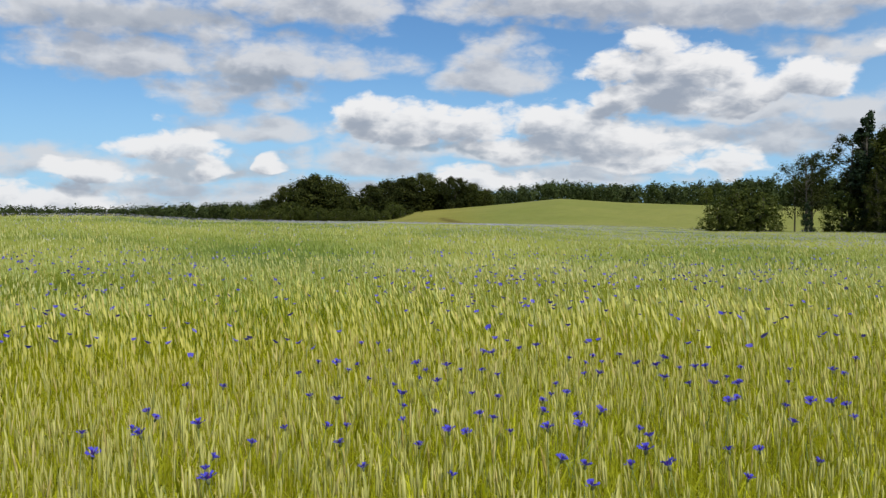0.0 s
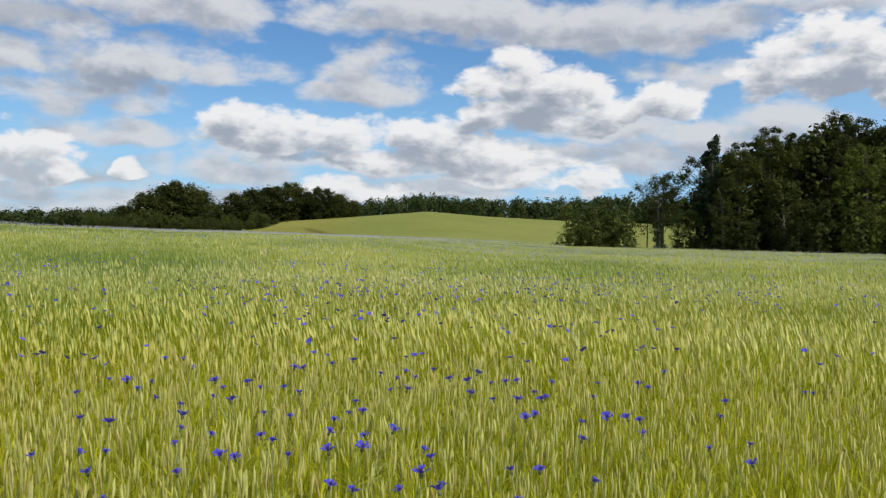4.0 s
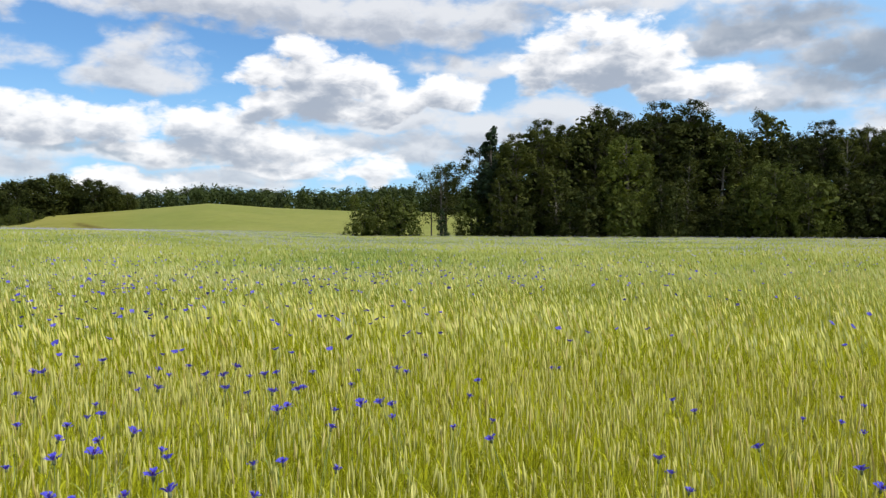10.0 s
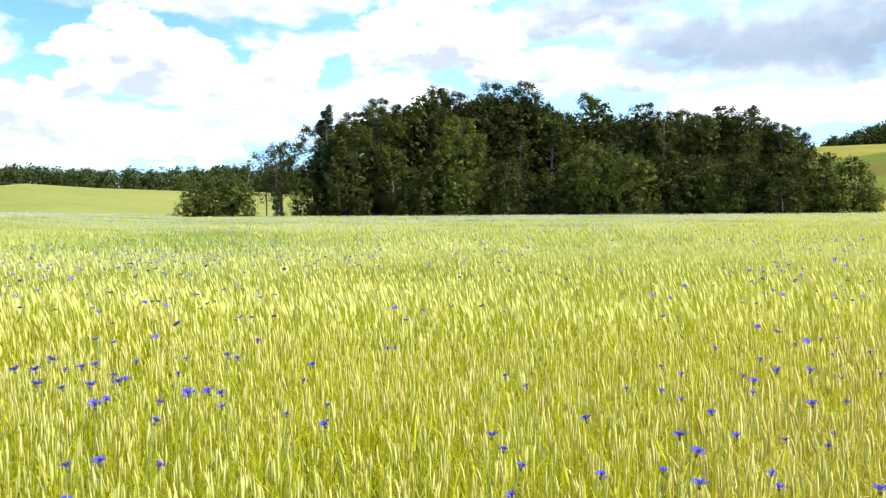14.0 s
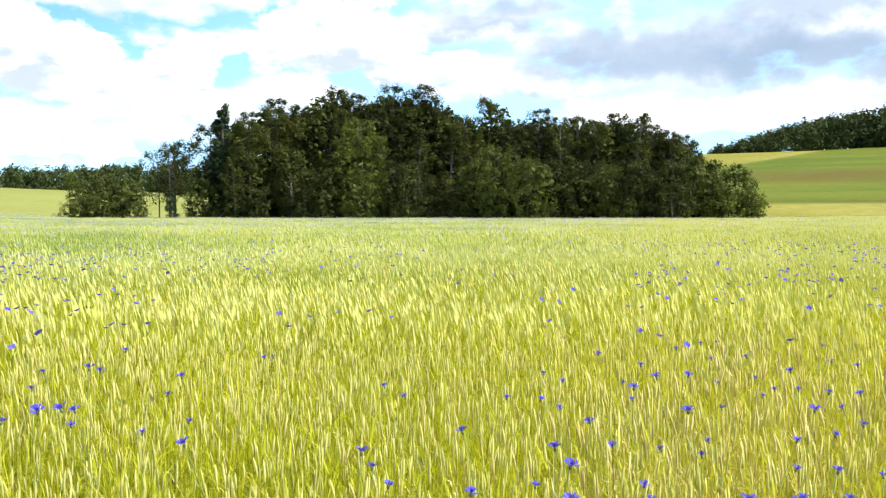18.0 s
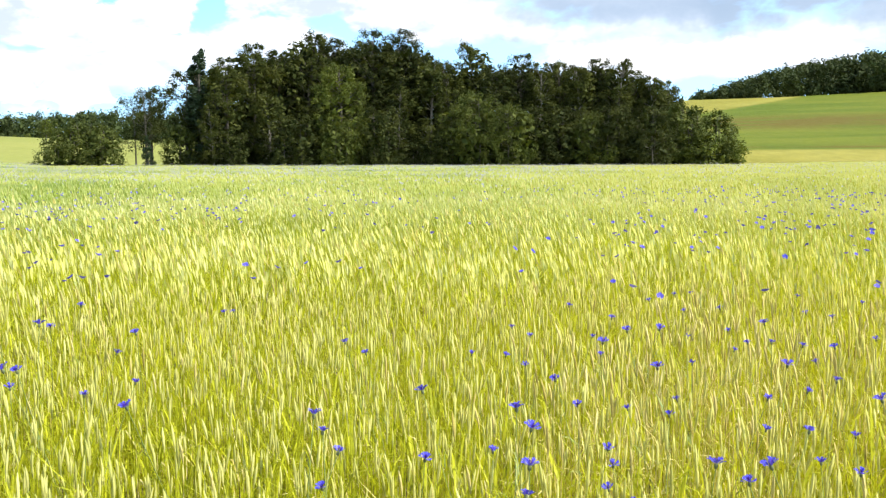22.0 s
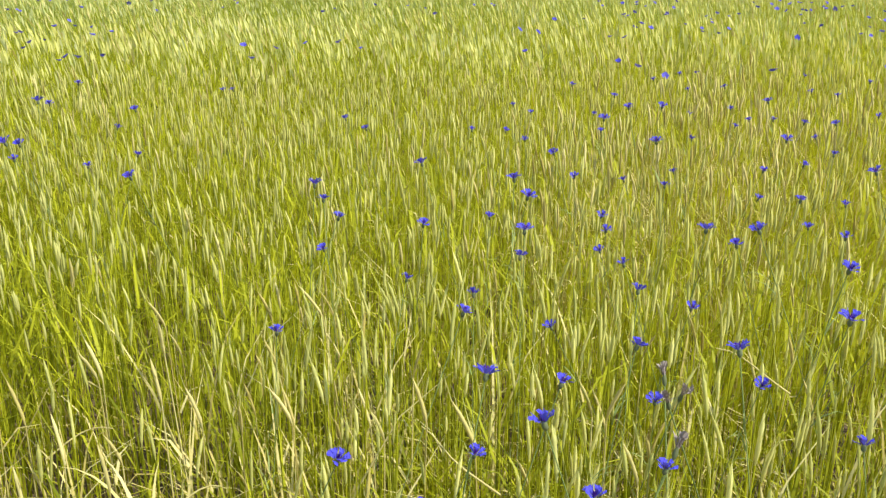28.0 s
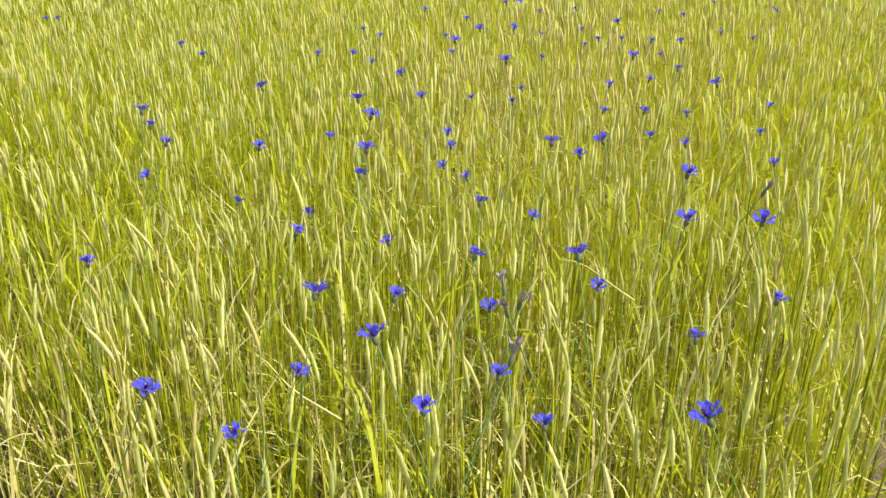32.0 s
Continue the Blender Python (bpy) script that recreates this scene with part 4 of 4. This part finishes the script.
def sow(name, label, level, r0, r1, density, seed, tall=0.85):
    """A zone of rye as one mesh of single plants, leaning with the wind."""
    rng = np.random.default_rng(seed)
    x, y = scatter(rng, r0, r1, density)
    keep = rng.random(len(x)) > inside(x, y, THIN) * 0.75 + 0.30 * (patches(x, y, 0.45, 33) > 0.86)
    x, y = x[keep], y[keep]
    n = len(x)
    kinds = 10 if level < 2 else 6
    pick = rng.integers(0, kinds - 2, n)
    dry = rng.random(n) < 0.04 + 0.35 * inside(x, y, DRY) + 0.08 * patches(x, y, 2.2, 21)
    pick[dry] = rng.integers(kinds - 2, kinds, dry.sum())
    yaw = rng.normal(0, 1.1, n)
    h = tall * np.minimum(rng.normal(1.0, 0.075, n), 1.13) * (0.95 + 0.10 * patches(x, y, 3.0, 7))
    bend = (0.16 * patches(x, y, 1.6, 8) + 0.05 * patches(x, y, 0.5, 9)) * smooth(3.0, 8.0, np.hypot(x, y)) - 0.01 + rng.normal(0, 0.045, n)
    side = rng.normal(0, 0.045, n)
    z = land_height(x, y)
    verts, faces, slots, base = [], [], [], 0
    for k in range(kinds):
        v, f, s = stalk_template(rng, level, k >= kinds - 2, k % 3 == 0)
        i = np.where(pick == k)[0]
        c, sn = np.cos(yaw[i])[:, None], np.sin(yaw[i])[:, None]
        hh = h[i][:, None]
        lx, ly, lz = v[None, :, 0] * hh, v[None, :, 1] * hh, v[None, :, 2] * hh
        px = x[i][:, None] + lx * c - ly * sn - bend[i][:, None] * lz ** 2
        py = y[i][:, None] + lx * sn + ly * c + side[i][:, None] * lz ** 2
        verts.append(np.stack([px, py, z[i][:, None] + lz * (1 - 0.3 * bend[i][:, None] ** 2)], -1).reshape(-1, 3))
        faces.append((f[None] + (np.arange(len(i)) * len(v))[:, None, None]).reshape(-1, 4) + base)
        # the farther off a plant stands, the likelier it takes the haze-tinted colours
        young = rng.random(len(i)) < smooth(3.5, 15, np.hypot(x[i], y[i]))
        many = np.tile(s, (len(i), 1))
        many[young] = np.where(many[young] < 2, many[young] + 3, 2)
        slots.append(many.ravel())
        base += len(i) * len(v)
    me = mesh_of(name, np.vstack(verts), np.vstack(faces), [STALK, EAR, STRAW, STALK_HAZY, EAR_HAZY], np.concatenate(slots))
    return tagged(new(name, me), label, "rye", kind="stuff")


sow("rye_plants", "ripening green rye with pale bearded ears", 0, 0.0, 1.8, 760, 101)
sow("rye_plants", "ripening green rye leaning with the wind", 1, 1.8, 5.0, 700, 102)
sow("rye_plants", "green rye with pale ears farther into the field", 2, 5.0, 9.0, 400, 103)
sow("rye_plants", "green rye standing close, with pale ears", 2, 9.0, 16, 240, 106)
sow("rye_plants", "distant rye with pale ears", 3, 16, 46, 16, 104)
sow("rye_plants", "far rye closing into an even cover", 4, 46, 122, 2.8, 105)


def build_canopy():
    """The closed mass of blades below the ears, farther off than single plants can be told apart."""
    azs = np.radians(np.arange(-80, 44, 0.8))
    rs = np.concatenate([np.linspace(9.0, 20, 20), np.linspace(22, 124, 40)])
    A, R = np.meshgrid(azs, rs)
    R = np.minimum(R, field_edge(np.degrees(A)))
    X, Y = np.sin(A) * R + 0.4 * (R < 30), np.cos(A) * R - 1.0 * (R < 30)
    rng = np.random.default_rng(31)
    Z = land_height(X, Y) + 0.38 + 0.42 * smooth(9, 40, R) + rng.normal(0, 0.03, X.shape)
    rows, cols = A.shape
    i, j = np.meshgrid(np.arange(rows - 1), np.arange(cols - 1), indexing="ij")
    a = i * cols + j
    faces = np.stack([a, a + cols, a + cols + 1, a + 1], -1).reshape(-1, 4)
    me = mesh_of("rye_undergrowth", np.stack([X, Y, Z], -1).reshape(-1, 3), faces, [STALK_HAZY])
    tagged(new("rye_undergrowth", me), "dense green rye blades below the ears", "rye", kind="stuff")


build_canopy()


# ---- cornflowers ----
def flower_meshes(seed):
    """Stem, calyx, ring of florets and heart of one cornflower; the head's base is at the origin of the head parts."""
    rng = np.random.default_rng(seed)
    d, s = np.array([1.0, 0, 0]), np.array([0, 1.0, 0])
    out, up = rng.uniform(0.0125, 0.0155), rng.uniform(0.012, 0.018)
    neck = np.array([0.004, 0, 0.010])
    mouth = neck + d * out * 0.55 + [0, 0, up * 0.7]
    vs = [neck - s * 0.0012, neck + s * 0.0012, mouth - s * 0.0048, mouth + s * 0.0048, mouth + [0, 0, -0.002]]
    vs += [mouth + d * out * 0.5 + s * q * 0.0075 + [0, 0, up * rng.uniform(0.1, 0.5)] for q in (-1, -0.35, 0.35, 1)]
    vs += [mouth + d * out * 0.18 + s * q * 0.0042 for q in (-0.65, 0, 0.65)]
    fs = [[0, 1, 3, 2], [2, 9, 5], [2, 9, 10, 6], [9, 10, 7, 6], [10, 11, 8, 7], [3, 8, 11], [2, 3, 11, 9]]
    florets = [(vs, fs)]

    def from_lists(name, items, mat):
        bm = bmesh.new()
        for vs, fs in items:
            made = [bm.verts.new(v) for v in vs]
            for f in fs:
                ids = list(dict.fromkeys(f))
                if len(ids) > 2:
                    try:
                        bm.faces.new([made[i] for i in ids])
                    except ValueError:
                        pass
        me = bpy.data.meshes.new(name)
        bm.to_mesh(me)
        bm.free()
        me.materials.append(mat)
        return me

    petals = from_lists("floret", florets, PETAL)
    f = np.linspace(0, 1, 5)
    cal = mesh_of("calyx", *tube(np.stack([0 * f, 0 * f, -0.006 + 0.018 * f], -1), 0.0058 * np.array([0.45, 0.95, 1.0, 0.8, 0.5]), 7), [CALYX], smooth_faces=True)
    spikes = []
    for k in range(12):
        a, t = rng.uniform(0, 6.28), rng.uniform(0.0, 0.005)
        d = np.array([np.cos(a), np.sin(a), 0])
        spikes.append(tube([[d[0] * t, d[1] * t, 0.010], [d[0] * t * 1.9, d[1] * t * 1.9, 0.020 + rng.uniform(0, 0.004)]], [0.0011, 0.0006], 3))
    heart = mesh_of("heart", *joined(spikes), [HEART])
    return petals, cal, heart


def build_cornflowers():
    heads = [flower_meshes(s) for s in (1, 2, 3, 4)]
    stems, sizes = [], (0.44, 0.52, 0.60, 0.70)
    for s in range(4):
        rng = np.random.default_rng(50 + s)
        f = np.linspace(0, 1, 6)
        line = np.stack([0.05 * np.sin(f * 2.2 + s) * f - 0.05 * np.sin(2.2 + s), 0.04 * np.sin(f * 3 + s * 2) * f - 0.04 * np.sin(3 + s * 2), (f - 1.0) * 1.0 / sizes[s]], -1)
        pieces = [tube(line, [0.0019, 0.0018, 0.0016, 0.0015, 0.0013, 0.0013], 4)]
        for k in range(3):
            b = blade(-rng.uniform(0.15, 0.5), 0.10, 0.004, rng.uniform(0, 6.28), 1.2, 3)
            pieces.append(b)
        stems.append(mesh_of("stem", *joined(pieces), [STEM]))
    proto = []
    for k in range(4):
        root = new("cornflower")
        part("stem", stems[k], root)
        head = part("flower_head", heads[k][1], root, "blue flower head with a scaly green calyx")
        turn = random.Random(k)
        for q in range(9):
            part("floret", heads[k][0], head).matrix_basis = pose(0, 0, 0, turn.uniform(-14, 14), turn.uniform(-16, 16), q * 40 + turn.uniform(-9, 9))
        part("heart", heads[k][2], head)
        tagged(root, "blue cornflower on a thin grey-green stem among the rye", "flower", "cornflowers near the path")
        proto.append(root)
    rng = random.Random(77)
    for k, (x, y) in enumerate(STAND_A + STAND_B + STAND_C + STAND_D + STAND_E):
        src = proto[k % 4]
        z = float(land_height(x, y))
        s, top = sizes[k % 4] * (1.32 if x < -0.9 else 1.08), 0.965 + rng.uniform(-0.015, 0.015)
        m = Matrix.LocRotScale((x, y, z + top), Euler((rng.uniform(-0.35, 0.35), rng.uniform(-0.35, 0.35), rng.uniform(0, 6.28))), (s, s, s))
        if k < 4:
            src.matrix_basis = m
        else:
            copy_thing(src, m @ Matrix.Diagonal((1 / src.scale[0],) * 3 + (1,)))


def scatter_cornflowers(name, label, r0, r1, density, seed, size, sides):
    """Cornflowers too many to count, one mesh of simple heads on short stems."""
    rng = np.random.default_rng(seed)
    x, y = scatter(rng, r0, r1, density)
    az = np.degrees(np.arctan2(x, y))
    dist = np.hypot(x, y)
    if r1 > 20:
        share = np.clip(patches(x, y, 6.0, 12) * 1.5, 0.1, 1) * (1.0 - 0.6 * smooth(8, 22, az)) * smooth(13, 42, dist) * (1 - 0.8 * smooth(0.55, 0.95, dist / field_edge(az)))
    else:
        # thick to the west and in the east, thin in the middle
        share = np.clip(1.7 * patches(x, y, 5.0, 12) * patches(x, y, 1.5, 14), 0.12, 1) * (0.3 + 0.7 * np.maximum(1 - smooth(-24, -8, az), smooth(8, 18, az)))
    keep = rng.random(len(x)) < share
    x, y = x[keep], y[keep]
    n = len(x)
    z = land_height(x, y) + (0.94 if r1 > 20 else 0.975) + rng.normal(0, 0.02, n)
    if sides:
        a = np.arange(sides) * 2 * np.pi / sides
        cup = np.concatenate([np.stack([np.cos(a), np.sin(a), 0.28 + 0.22 * (np.arange(sides) % 2)], -1), np.stack([0.25 * np.cos(a), 0.25 * np.sin(a), 0 * a - 0.12], -1)])
        i = np.arange(sides)
        quads = np.stack([i, (i + 1) % sides, sides + (i + 1) % sides, sides + i], -1)
    else:
        cup = np.array([[-1, -0.3, 0.45], [-0.25, 0, -0.35], [1, 0.3, 0.45], [0.0, 0.6, 0.6]])
        quads = np.array([[0, 1, 2, 3]])
    s = size * rng.uniform(0.7, 1.2, n)
    t = rng.normal(0, 0.35, (n, 2))
    v = cup[None] * s[:, None, None]
    v[:, :, 2] += v[:, :, 0] * t[:, :1] + v[:, :, 1] * t[:, 1:]
    verts = (v + np.stack([x, y, z], -1)[:, None]).reshape(-1, 3)
    faces = (quads[None] + (np.arange(n) * len(cup))[:, None, None]).reshape(-1, 4)
    tagged(new(name, mesh_of(name, verts, faces, [PETAL_HAZY if r1 > 20 else PETAL_FIELD])), label, "flower", kind="stuff")


build_cornflowers()
scatter_cornflowers("cornflowers", "blue cornflowers scattered through the rye", 3.9, 17, 15, 201, 0.019, 5)
scatter_cornflowers("distant_cornflowers", "far cornflowers in the rye, colour paled to a lavender haze", 9, 115, 8.0, 202, 0.024, 0)


# ---- odd plants near the path ----
WITHERED = leafy("withered_flower", (0.20, 0.15, 0.13), (0.36, 0.30, 0.26), 0.8, 0.1)


def build_odd_plants():
    """Broken straws, a few broad pale blades and withered flower heads."""
    lying = [(-0.32, 1.22, 0.75, 4, 0.10), (-0.59, 1.47, 0.70, 8, 0.12), (0.08, 1.26, 0.80, 140, 0.16), (0.62, 1.56, 0.80, 150, 0.14)]
    for k, (x, y, z, turn, long) in enumerate(lying):
        f = np.linspace(-0.5, 0.5, 7)
        v, q = tube(np.stack([f * long, 0.012 * np.sin(f * 5 + k), 0.05 * f - 0.05 * f * f], -1), 0.0019 - 0.0008 * (f + 0.5), 5)
        root = new("broken_straw", mesh_of("broken_straw", v, q, [STRAW], smooth_faces=True))
        root.matrix_basis = pose(x, y, z, 0, 0, turn)
        tagged(root, "broken dry yellow straw caught among the rye", "straw", "broken straws")
    for k, (x, y, h, turn) in enumerate([(-0.32, 1.12, 0.80, 150), (-0.31, 1.08, 0.84, 170), (-0.36, 1.16, 0.82, 100), (0.42, 1.02, 0.82, 200)]):
        pieces = [blade(h - 0.18 + 0.03 * j, 0.17, 0.008, radians(turn + 35 * j), 1.5, 6) for j in range(3)]
        pieces.append(tube([[0, 0, 0], [0, 0, h * 0.6], [0.0, 0, h - 0.2]], [0.003, 0.003, 0.002], 5))
        root = new("dry_leaf_tuft", mesh_of("dry_leaf_tuft", *joined(pieces), [STRAW]))
        root.matrix_basis = pose(x, y, 0)
        tagged(root, "broad bleached leaf blades on a dry stalk", "grass", "bleached blades")
    for k, (x, y) in enumerate([(0.37, 1.18), (0.39, 1.20), (0.93, 1.59), (0.35, 1.06), (0.38, 1.25)]):
        petals, cal, heart = flower_meshes(20 + k)
        for me in (petals, heart):
            me.materials.clear()
            me.materials.append(WITHERED)
        root = new("withered_cornflower")
        head = part("flower_head", cal, root, "shrivelled brown flower head")
        for q in range(7):
            part("floret", petals, head).matrix_basis = pose(0, 0, 0, 0, -35 + 6 * q, q * 51)
        part("heart", heart, head)
        f = np.linspace(0, 1, 5)
        part("stem", mesh_of("stem", *tube(np.stack([0.04 * np.sin(f * 3), 0 * f, f * -0.93], -1), 0.0018 - 0.0005 * f, 4), [STEM]), root)
        root.matrix_basis = Matrix.LocRotScale((x, y, 0.93), Euler((0.3, -0.3, k)), (0.62, 0.62, 1.0))
        tagged(root, "withered brown cornflower among the rye", "flower", "withered cornflowers")


build_odd_plants()
